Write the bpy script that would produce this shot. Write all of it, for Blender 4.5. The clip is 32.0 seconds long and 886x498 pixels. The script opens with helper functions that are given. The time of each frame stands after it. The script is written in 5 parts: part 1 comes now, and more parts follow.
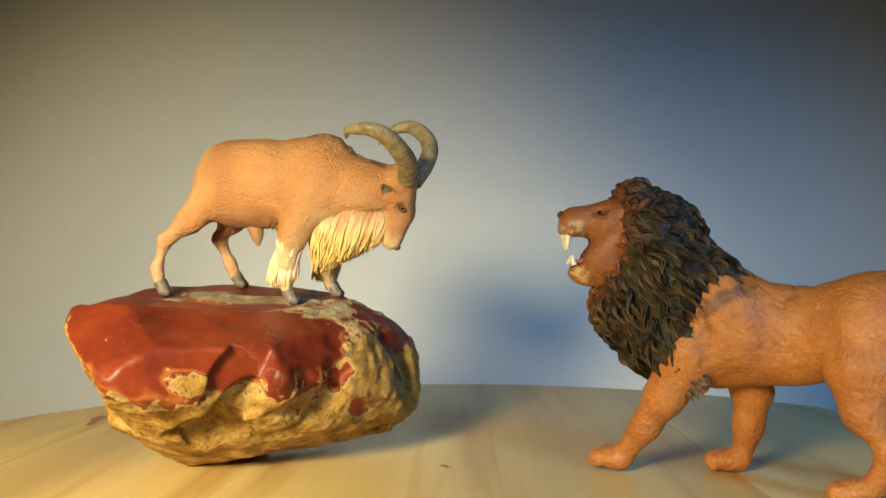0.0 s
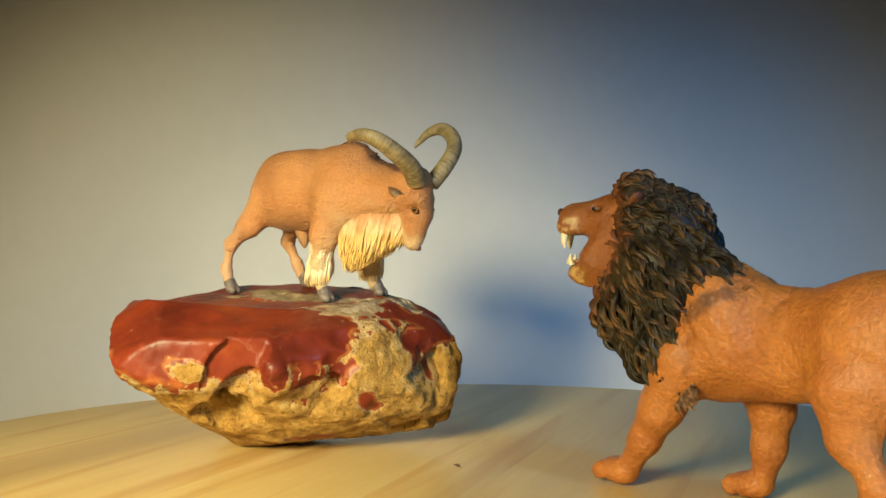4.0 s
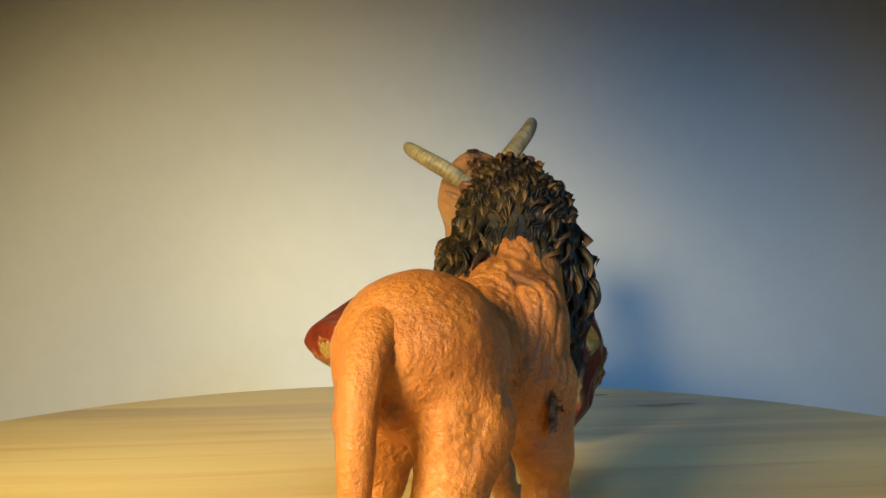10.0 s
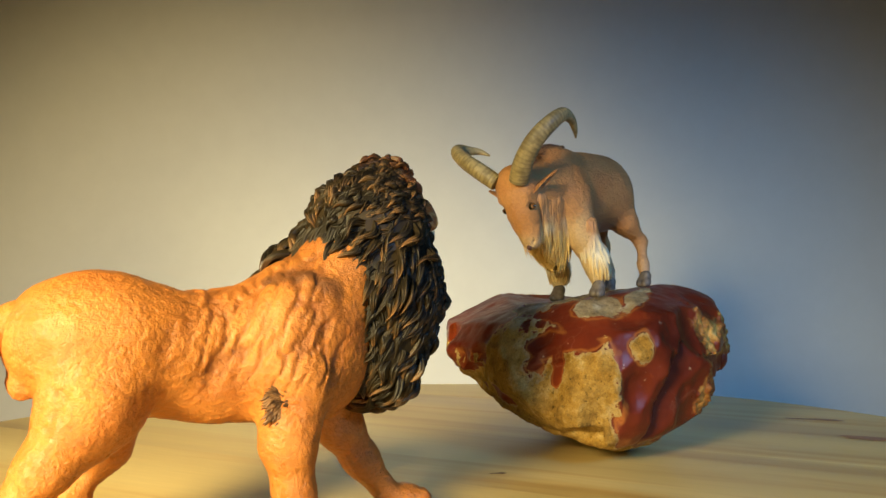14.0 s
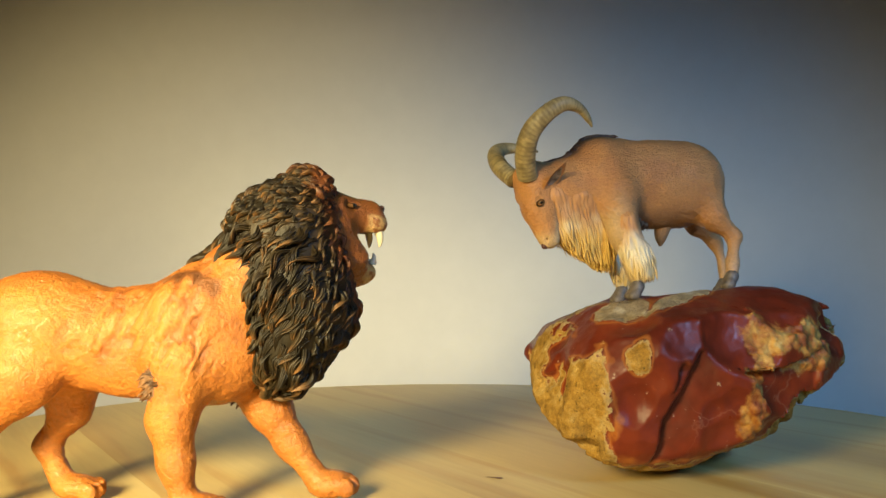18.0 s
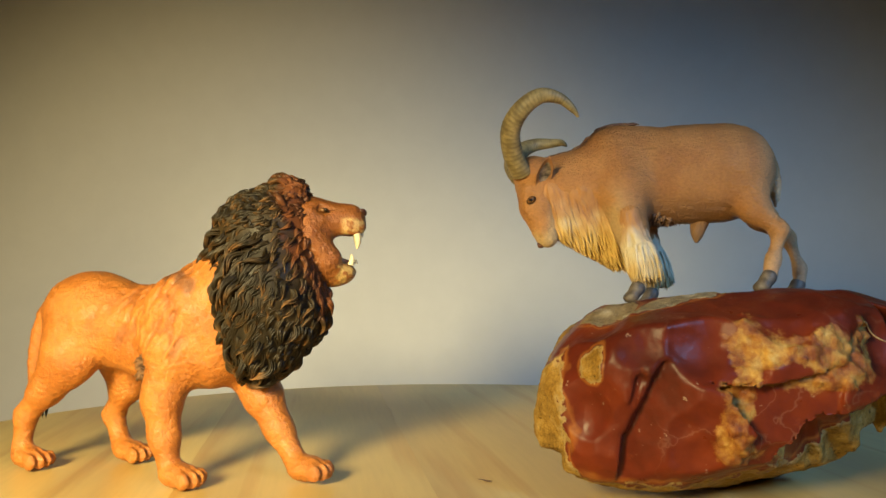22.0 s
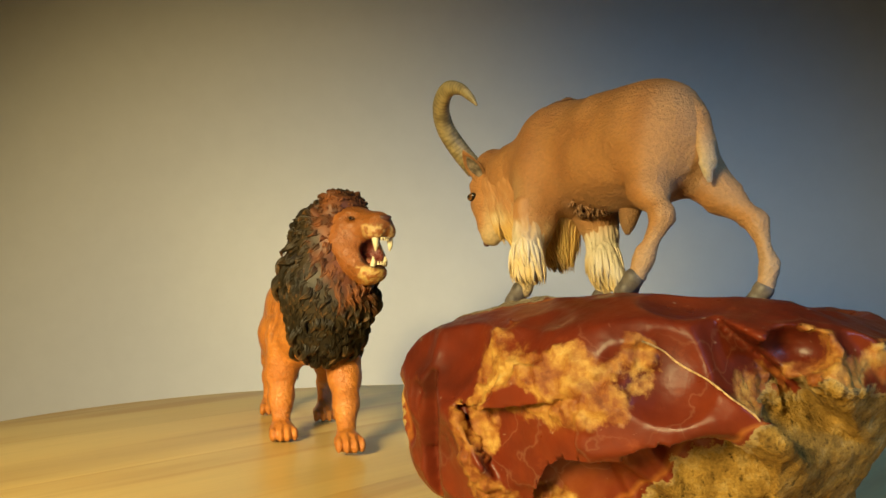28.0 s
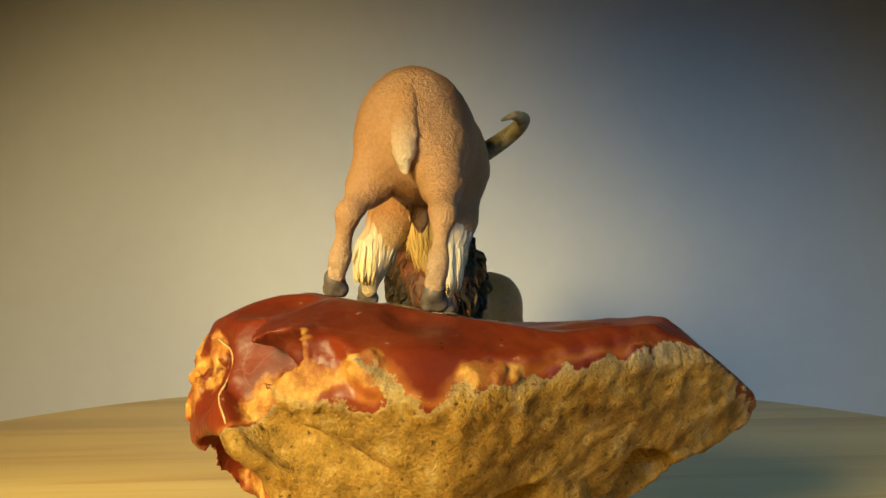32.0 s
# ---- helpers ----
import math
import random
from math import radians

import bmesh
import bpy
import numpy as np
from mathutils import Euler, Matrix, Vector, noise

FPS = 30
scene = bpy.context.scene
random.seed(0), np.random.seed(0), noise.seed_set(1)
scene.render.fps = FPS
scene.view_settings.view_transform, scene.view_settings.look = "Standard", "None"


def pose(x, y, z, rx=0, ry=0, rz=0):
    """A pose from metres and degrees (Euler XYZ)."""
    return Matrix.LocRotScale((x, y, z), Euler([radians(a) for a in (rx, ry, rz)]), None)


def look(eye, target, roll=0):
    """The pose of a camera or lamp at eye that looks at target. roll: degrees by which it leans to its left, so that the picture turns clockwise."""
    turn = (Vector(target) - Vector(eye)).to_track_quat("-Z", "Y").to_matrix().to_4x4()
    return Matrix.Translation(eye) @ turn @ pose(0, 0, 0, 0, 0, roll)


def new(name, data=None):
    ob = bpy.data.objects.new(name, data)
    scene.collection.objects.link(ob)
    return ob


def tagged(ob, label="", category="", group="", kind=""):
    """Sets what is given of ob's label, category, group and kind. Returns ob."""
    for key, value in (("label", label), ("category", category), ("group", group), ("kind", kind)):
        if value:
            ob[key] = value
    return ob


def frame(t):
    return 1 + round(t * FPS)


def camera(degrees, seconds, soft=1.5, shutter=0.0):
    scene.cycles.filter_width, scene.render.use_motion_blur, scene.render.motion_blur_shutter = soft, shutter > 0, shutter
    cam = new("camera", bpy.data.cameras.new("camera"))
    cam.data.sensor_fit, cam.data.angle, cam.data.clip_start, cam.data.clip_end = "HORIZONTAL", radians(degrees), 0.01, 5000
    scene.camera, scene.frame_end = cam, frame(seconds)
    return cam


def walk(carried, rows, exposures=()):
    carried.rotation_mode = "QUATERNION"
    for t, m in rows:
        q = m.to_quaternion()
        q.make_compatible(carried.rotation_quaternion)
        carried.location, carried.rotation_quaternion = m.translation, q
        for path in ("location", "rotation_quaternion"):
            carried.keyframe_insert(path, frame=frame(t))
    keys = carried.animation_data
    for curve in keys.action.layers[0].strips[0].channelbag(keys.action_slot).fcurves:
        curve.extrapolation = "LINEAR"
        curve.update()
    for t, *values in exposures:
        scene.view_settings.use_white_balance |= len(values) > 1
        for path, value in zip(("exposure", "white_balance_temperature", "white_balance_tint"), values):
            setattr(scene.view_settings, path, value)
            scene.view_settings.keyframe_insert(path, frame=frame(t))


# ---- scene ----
cam = camera(55.4, 32.0)
EYE = pose(0, -0.2408, 0.0567, 91.67, 0, 1.31)
walk(cam, [(0.0, EYE), (32.0, EYE)],
     exposures=[(0.0, -0.07, 6000, 6), (6.0, -0.04, 6150, 6), (9.0, -0.03, 6250, 6), (11.0, 0.06, 6600, 6), (15.0, 0.10, 6800, 6), (20.0, -0.02, 6850, 6), (22.0, -0.19, 6900, 6), (24.0, -0.28, 6950, 6), (28.0, -0.26, 7100, 6), (32.0, -0.32, 7200, 6)])

# how far the turntable has turned, in degrees, clockwise from above
TURNED = [
    (0.0, 0.0), (0.5, 0.0), (1.0, 0.0), (1.5, 0.3), (2.0, 4.3), (2.5, 6.2), (3.0, 12.0), (3.5, 16.9), (4.0, 21.1),
    (4.5, 25.3), (5.0, 29.6), (5.5, 34.3), (6.0, 38.6), (6.5, 44.8), (7.0, 50.7), (7.5, 57.9), (8.0, 62.5), (8.5, 67.2),
    (9.0, 71.2), (9.5, 75.2), (10.0, 80.1), (10.5, 84.9), (11.0, 89.6), (11.5, 93.4), (12.0, 97.5), (12.5, 101.6), (13.0, 105.4),
    (13.5, 110.6), (14.0, 115.4), (14.5, 120.6), (15.0, 123.7), (15.5, 127.4), (16.0, 131.2), (16.5, 134.9), (17.0, 138.5), (17.5, 141.8),
    (18.0, 145.2), (18.5, 147.0), (19.0, 150.1), (19.5, 152.9), (20.0, 157.5), (20.5, 161.1), (21.0, 164.3), (21.5, 166.7), (22.0, 170.1),
    (22.5, 172.9), (23.0, 177.6), (23.5, 180.4), (24.0, 182.9), (24.5, 189.4), (25.0, 193.7), (25.5, 198.2), (26.0, 202.8), (26.5, 207.3),
    (27.0, 210.4), (27.5, 215.7), (28.0, 220.7), (28.5, 223.8), (29.0, 228.7), (29.5, 233.1), (30.0, 238.3), (30.5, 244.9), (31.0, 248.8),
    (31.5, 255.1), (32.0, 262.5),
]

# ---- light ----
world = bpy.data.worlds.new("room_air")
scene.world = world
world.use_nodes = True
world.node_tree.nodes["Background"].inputs[0].default_value = (0.5, 0.6, 0.8, 1)
world.node_tree.nodes["Background"].inputs[1].default_value = 0.02


def spot_light(name, eye, target, angle, blend, radius, watts, colour):
    data = bpy.data.lights.new(name, "SPOT")
    data.spot_size, data.spot_blend, data.shadow_soft_size = radians(angle), blend, radius
    data.energy, data.color = watts, colour
    ob = new(name, data)
    ob.matrix_world = look(eye, target)
    return ob


# a warm reflector lamp beside the camera: its beam, its spill, the beam's core and the small yellow hot spot
LAMP = (-0.17, -0.36, 0.15)
spot_light("warm_lamp_beam", LAMP, (-0.142, 0.30, -0.046), 60, 1.0, 0.050, 11.6, (1.0, 0.80, 0.43))
spot_light("warm_lamp_spill", LAMP, (0.14, -0.20, -0.24), 126, 1.0, 0.055, 14.2, (1.0, 0.82, 0.42))
spot_light("warm_lamp_core", LAMP, (-0.02, 0.30, -0.05), 36, 1.0, 0.050, 6.7, (1.0, 0.82, 0.42))
spot_light("warm_lamp_hot_spot", LAMP, (-0.135, 0.30, 0.073), 13, 1.0, 0.030, 1.5, (1.0, 0.78, 0.28))
spot_light("cool_lamp", (0.42, -0.50, 0.36), (0.031, 0.30, -0.106), 46, 1.0, 0.07, 13.3, (0.17, 0.48, 1.0))

# ---- materials ----
def shader(name, rough=0.5, metal=0.0):
    mat = bpy.data.materials.new(name)
    mat.use_nodes = True
    tree = mat.node_tree
    bsdf = tree.nodes["Principled BSDF"]
    bsdf.inputs["Roughness"].default_value = rough
    bsdf.inputs["Metallic"].default_value = metal
    return mat, tree, bsdf


def node(tree, kind, **inputs):
    n = tree.nodes.new(kind)
    for key, value in inputs.items():
        n.inputs[key.replace("_", " ")].default_value = value
    return n


def spread(tree, scale, detail=4.0, rough=0.6, stretch=None):
    """Noise on the thing's own coordinates, in metres; returns its output."""
    co = tree.nodes.new("ShaderNodeTexCoord")
    out = co.outputs["Object"]
    if stretch:
        m = tree.nodes.new("ShaderNodeMapping")
        m.inputs["Scale"].default_value = stretch
        tree.links.new(out, m.inputs["Vector"])
        out = m.outputs["Vector"]
    n = node(tree, "ShaderNodeTexNoise", Scale=scale, Detail=detail, Roughness=rough)
    tree.links.new(out, n.inputs["Vector"])
    return n.outputs["Fac"]


def ramp(tree, fac, *stops):
    r = tree.nodes.new("ShaderNodeValToRGB")
    while len(r.color_ramp.elements) < len(stops):
        r.color_ramp.elements.new(0.5)
    for e, (at, colour) in zip(r.color_ramp.elements, stops):
        e.position, e.color = at, (*colour, 1) if len(colour) == 3 else colour
    tree.links.new(fac, r.inputs["Fac"])
    return r.outputs["Color"]


def grey(v):
    return (v, v, v)


def mixed(tree, a, b, fac, how="MIX"):
    m = tree.nodes.new("ShaderNodeMix")
    m.data_type, m.blend_type = "RGBA", how
    for value, slot in ((fac, 0), (a, 6), (b, 7)):
        if hasattr(value, "is_linked"):
            tree.links.new(value, m.inputs[slot])
        else:
            m.inputs[slot].default_value = value if slot == 0 or len(value) == 4 else (*value, 1)
    return m.outputs[2]


def relief(tree, bsdf, height, strength, distance):
    b = node(tree, "ShaderNodeBump", Strength=strength, Distance=distance)
    tree.links.new(height, b.inputs["Height"])
    tree.links.new(b.outputs["Normal"], bsdf.inputs["Normal"])


def painted_toy(name, rough, fine, stretch=None, strength=0.5, depth=0.0006, wash=0.25, gloss=0.0, shine=0.5):
    """Painted vinyl: the brushed-on colour is the mesh's paint attribute, with a darker wash that lies in the texture."""
    mat, tree, bsdf = shader(name, rough)
    paint = tree.nodes.new("ShaderNodeVertexColor")
    paint.layer_name = "paint"
    n1 = spread(tree, fine, 5.0, 0.65, stretch)
    n2 = spread(tree, 110.0, 3.0, 0.5)
    tone = ramp(tree, n1, (0.3, grey(1.0 - wash)), (0.62, grey(1.0 + wash * 0.25)))
    blot = ramp(tree, n2, (0.3, grey(0.93)), (0.7, grey(1.04)))
    c = mixed(tree, paint.outputs["Color"], tone, 1.0, "MULTIPLY")
    c = mixed(tree, c, blot, 1.0, "MULTIPLY")
    tree.links.new(c, bsdf.inputs["Base Color"])
    r = ramp(tree, n2, (0.3, grey(rough - 0.08)), (0.7, grey(rough + 0.1)))
    tree.links.new(r, bsdf.inputs["Roughness"])
    bsdf.inputs["Coat Weight"].default_value = gloss
    bsdf.inputs["Specular IOR Level"].default_value = shine
    bsdf.inputs["Coat Roughness"].default_value = 0.2
    relief(tree, bsdf, n1, strength, depth)
    film_bump = node(tree, "ShaderNodeBump", Strength=strength * 0.3, Distance=depth)
    tree.links.new(n1, film_bump.inputs["Height"])
    tree.links.new(film_bump.outputs["Normal"], bsdf.inputs["Coat Normal"])
    return mat


def plain(name, colour, rough, var=0.12, scale=300.0, bump=0.2, depth=0.0004, metal=0.0):
    mat, tree, bsdf = shader(name, rough, metal)
    n = spread(tree, scale, 5.0)
    lo = tuple(max(0.0, v * (1 - var)) for v in colour)
    hi = tuple(min(1.0, v * (1 + var)) for v in colour)
    tree.links.new(ramp(tree, n, (0.3, lo), (0.7, hi)), bsdf.inputs["Base Color"])
    relief(tree, bsdf, n, bump, depth)
    return mat


def wood_material():
    """Glued pine boards: growth rings cut lengthwise, some pinkish heartwood streaks, a lacquer film."""
    mat, tree, bsdf = shader("lacquered_pine", 0.35)
    co = tree.nodes.new("ShaderNodeTexCoord")
    info = tree.nodes.new("ShaderNodeObjectInfo")
    shift = tree.nodes.new("ShaderNodeVectorMath")
    shift.operation = "SCALE"
    shift.inputs[0].default_value = (0.9, 2.3, 0.4)
    tree.links.new(info.outputs["Random"], shift.inputs["Scale"])
    add = tree.nodes.new("ShaderNodeVectorMath")
    tree.links.new(co.outputs["Object"], add.inputs[0])
    tree.links.new(shift.outputs[0], add.inputs[1])
    m = tree.nodes.new("ShaderNodeMapping")
    m.inputs["Scale"].default_value = (1.0, 0.07, 1.0)
    tree.links.new(add.outputs[0], m.inputs["Vector"])

    def noise_at(scale, detail, dist=0.0):
        n = node(tree, "ShaderNodeTexNoise", Scale=scale, Detail=detail, Distortion=dist)
        tree.links.new(m.outputs["Vector"], n.inputs["Vector"])
        return n.outputs["Fac"]
    broad, rings, fibre = noise_at(22.0, 2.0, 0.4), noise_at(75.0, 3.0, 0.6), noise_at(700.0, 3.0)
    base = ramp(tree, broad, (0.32, (0.46, 0.31, 0.105)), (0.5, (0.64, 0.475, 0.185)), (0.68, (0.72, 0.57, 0.26)))
    dark = ramp(tree, rings, (0.30, (0.80, 0.62, 0.44)), (0.47, (1.0, 1.0, 1.0)))
    fib = ramp(tree, fibre, (0.3, grey(0.95)), (0.7, grey(1.02)))
    board = ramp(tree, info.outputs["Random"], (0.0, (0.93, 0.90, 0.86)), (1.0, (1.04, 1.02, 1.0)))
    c = mixed(tree, mixed(tree, base, dark, 0.75, "MULTIPLY"), fib, 1.0, "MULTIPLY")
    c = mixed(tree, c, board, 1.0, "MULTIPLY")
    tree.links.new(c, bsdf.inputs["Base Color"])
    tree.links.new(ramp(tree, broad, (0.3, grey(0.30)), (0.7, grey(0.42))), bsdf.inputs["Roughness"])
    relief(tree, bsdf, fibre, 0.08, 0.0003)
    return mat


def rock_material():
    """Red jasper, glossy where it is chipped, under a rough ochre crust; the mesh's crust attribute says where."""
    mat, tree, bsdf = shader("jasper_and_crust", 0.3)

    def sums(a, b, how="ADD"):
        m = tree.nodes.new("ShaderNodeMath")
        m.operation = how
        for value, slot in ((a, 0), (b, 1)):
            if hasattr(value, "is_linked"):
                tree.links.new(value, m.inputs[slot])
            else:
                m.inputs[slot].default_value = value
        return m.outputs[0]

    at = tree.nodes.new("ShaderNodeAttribute")
    at.attribute_name = "crust"
    edge = spread(tree, 210.0, 6.0, 0.65)
    summed = sums(at.outputs["Fac"], sums(sums(edge, 0.5, "SUBTRACT"), 1.25, "MULTIPLY"))
    is_crust = ramp(tree, summed, (0.47, grey(0.0)), (0.53, grey(1.0)))
    lip = ramp(tree, summed, (0.46, grey(0.0)), (0.52, grey(1.0)), (0.60, grey(0.7)), (0.70, grey(0.0)))
    broad = spread(tree, 45.0, 5.0, 0.6)
    mid = spread(tree, 190.0, 6.0, 0.65)
    fine = spread(tree, 700.0, 6.0, 0.7)
    grit = spread(tree, 1900.0, 4.0, 0.6)
    red = ramp(tree, broad, (0.28, (0.068, 0.012, 0.007)), (0.46, (0.130, 0.020, 0.009)), (0.60, (0.18, 0.029, 0.010)), (0.74, (0.24, 0.060, 0.017)))
    # healed cracks: thin pale lines
    co = tree.nodes.new("ShaderNodeTexCoord")
    bent = tree.nodes.new("ShaderNodeMix")
    bent.data_type, bent.blend_type = "VECTOR", "MIX"
    bent.inputs[0].default_value = 0.012
    wob = node(tree, "ShaderNodeTexNoise", Scale=120.0, Detail=4.0)
    tree.links.new(co.outputs["Object"], wob.inputs["Vector"])
    tree.links.new(co.outputs["Object"], bent.inputs[4])
    tree.links.new(wob.outputs["Color"], bent.inputs[5])
    crack = node(tree, "ShaderNodeTexVoronoi", Scale=42.0)
    crack.feature = "DISTANCE_TO_EDGE"
    tree.links.new(bent.outputs[1], crack.inputs["Vector"])
    line = ramp(tree, crack.outputs["Distance"], (0.0, grey(1.0)), (0.012, grey(0.0)))
    where = ramp(tree, spread(tree, 30.0, 2.0, 0.5, (1.3, 1, 1)), (0.48, grey(0.0)), (0.62, grey(0.11)))
    red = mixed(tree, red, (0.55, 0.36, 0.24), sums(line, where, "MULTIPLY"))
    speck = ramp(tree, spread(tree, 480.0, 3.0, 0.55), (0.70, grey(0.0)), (0.745, grey(0.35)))
    red = mixed(tree, red, (0.60, 0.46, 0.34), speck)
    cloud = ramp(tree, mid, (0.62, grey(0.0)), (0.76, grey(0.30)))
    red = mixed(tree, red, (0.36, 0.085, 0.026), cloud)
    och = ramp(tree, mid, (0.26, (0.16, 0.082, 0.022)), (0.40, (0.31, 0.185, 0.046)), (0.54, (0.46, 0.285, 0.075)), (0.70, (0.62, 0.46, 0.20)))
    tint = ramp(tree, broad, (0.38, (1.0, 0.88, 0.66)), (0.52, (1.0, 0.95, 0.86)), (0.66, (1.0, 0.93, 0.82)))
    och = mixed(tree, och, tint, 1.0, "MULTIPLY")
    pits = ramp(tree, fine, (0.32, grey(0.25)), (0.43, grey(1.0)))
    och = mixed(tree, och, pits, 1.0, "MULTIPLY")
    och = mixed(tree, och, ramp(tree, grit, (0.3, grey(0.72)), (0.7, grey(1.15))), 1.0, "MULTIPLY")
    och = mixed(tree, och, (0.60, 0.50, 0.30), sums(lip, 0.35, "MULTIPLY"))
    # the crust on the flat top is greyer
    xyz = tree.nodes.new("ShaderNodeSeparateXYZ")
    tree.links.new(co.outputs["Object"], xyz.inputs[0])
    och = mixed(tree, och, ramp(tree, mid, (0.3, (0.17, 0.13, 0.085)), (0.55, (0.36, 0.30, 0.21)), (0.7, (0.56, 0.50, 0.40))), ramp(tree, sums(xyz.outputs[2], 10.0, "MULTIPLY"), (0.40, grey(0.0)), (0.455, grey(0.75))))
    amber = ramp(tree, at.outputs["Fac"], (0.26, grey(0.0)), (0.40, grey(0.8)), (0.50, grey(0.0)))
    red = mixed(tree, red, (0.52, 0.20, 0.045), sums(amber, mid, "MULTIPLY"))
    vein = tree.nodes.new("ShaderNodeVertexColor")
    vein.layer_name = "paint"
    is_amber = ramp(tree, sums(vein.outputs["Color"], sums(sums(edge, 0.5, "SUBTRACT"), 1.6, "MULTIPLY")), (0.36, grey(0.0)), (0.62, grey(0.95)))
    honey = ramp(tree, mid, (0.30, (0.13, 0.030, 0.014)), (0.42, (0.26, 0.085, 0.026)), (0.52, (0.38, 0.17, 0.042)), (0.64, (0.56, 0.33, 0.09)), (0.74, (0.62, 0.47, 0.22)))
    red = mixed(tree, red, honey, is_amber)
    c = mixed(tree, red, och, is_crust)
    tree.links.new(c, bsdf.inputs["Base Color"])
    bsdf.inputs["Specular IOR Level"].default_value = 0.22
    gloss = ramp(tree, mid, (0.3, grey(0.26)), (0.7, grey(0.48)))
    tree.links.new(mixed(tree, gloss, (0.88, 0.88, 0.88), is_crust), bsdf.inputs["Roughness"])
    b1 = node(tree, "ShaderNodeBump", Strength=0.30, Distance=0.0007)
    tree.links.new(mid, b1.inputs["Height"])
    b2 = node(tree, "ShaderNodeBump", Distance=0.0013)
    tree.links.new(sums(is_crust, sums(is_amber, 0.4, "MULTIPLY"), "MAXIMUM"), b2.inputs["Strength"])
    tree.links.new(sums(fine, sums(grit, 0.35, "MULTIPLY")), b2.inputs["Height"])
    tree.links.new(b1.outputs["Normal"], b2.inputs["Normal"])
    tree.links.new(b2.outputs["Normal"], bsdf.inputs["Normal"])
    return mat


WALL = plain("matt_white_wall_paint", (0.72, 0.72, 0.70), 0.9, 0.02, 60.0, 0.1, 0.0006)
# the dimness of the unseen room is put into this dark colour
DARK_ROOM = plain("unseen_room_shade_paint", (0.30, 0.29, 0.28), 0.9, 0.05, 4.0)
TABLE = plain("brown_table_top", (0.20, 0.13, 0.08), 0.5, 0.2, 30.0)
PINE = wood_material()
KNOT = plain("dark_knot_wood", (0.16, 0.07, 0.03), 0.45, 0.3, 900.0)
STREAK = plain("reddish_heartwood", (0.30, 0.14, 0.07), 0.42, 0.3, 500.0)
ROCK = rock_material()
GOAT = painted_toy("painted_goat_vinyl", 0.47, 1500.0, (0.75, 1, 1), 0.9, 0.0009, 0.20, 0.10)
HAIR = painted_toy("painted_goat_hair", 0.55, 500.0, (1, 1, 0.35), 0.5, 0.0006, 0.14, 0.0)
HORN = painted_toy("painted_horn", 0.5, 700.0, None, 0.4, 0.0004, 0.30, 0.05)
LION = painted_toy("painted_lion_vinyl", 0.33, 900.0, None, 0.7, 0.0011, 0.26, 0.17)
MANE = painted_toy("painted_mane", 0.45, 600.0, (1, 1, 0.4), 0.5, 0.0005, 0.35, 0.0, 0.3)
HOOF = plain("grey_brown_hoof_paint", (0.14, 0.115, 0.10), 0.5, 0.5, 500.0)
EYE_DARK = plain("glossy_dark_eye", (0.012, 0.009, 0.007), 0.12, 0.1)
EYE_AMBER = plain("amber_eye_paint", (0.17, 0.075, 0.025), 0.15, 0.2)
EAR_IN = plain("mottled_grey_inner_ear", (0.24, 0.205, 0.175), 0.5, 0.92, 550.0, 0.6)
VEIN = plain("pale_mineral_vein", (0.46, 0.30, 0.14), 0.5, 0.6, 900.0, 0.5)
IVORY = plain("ivory_tooth_paint", (0.80, 0.70, 0.48), 0.3, 0.1)
TONGUE = plain("pink_brown_tongue", (0.36, 0.14, 0.09), 0.35, 0.2, 400.0)
NOSE = plain("dark_red_brown_nose", (0.085, 0.032, 0.022), 0.35, 0.3)


# ---- modelling tools ----
def np_noise(p, scale, seed=0):
    """Smooth lattice noise in about -1 to 1 at points p (n, 3)."""
    q = p * scale + seed * 17.31
    i = np.floor(q).astype(np.int64)
    f = q - i
    f = f * f * f * (f * (f * 6 - 15) + 10)
    total = np.zeros(len(p))
    for dx in (0, 1):
        for dy in (0, 1):
            for dz in (0, 1):
                h = (i[:, 0] + dx) * 374761393 + (i[:, 1] + dy) * 668265263 + (i[:, 2] + dz) * 1274126177 + seed * 9176
                h = (h ^ (h >> 13)) * 1103515245 & 0x7FFFFFFF
                h = (h ^ (h >> 16)) & 0xFFFF
                w = (f[:, 0] if dx else 1 - f[:, 0]) * (f[:, 1] if dy else 1 - f[:, 1]) * (f[:, 2] if dz else 1 - f[:, 2])
                total += w * (h / 32767.5 - 1)
    return total


def fbm(p, scale, octaves=4, seed=0):
    return sum(np_noise(p, scale * 2 ** k, seed + k) * 0.5 ** k for k in range(octaves))


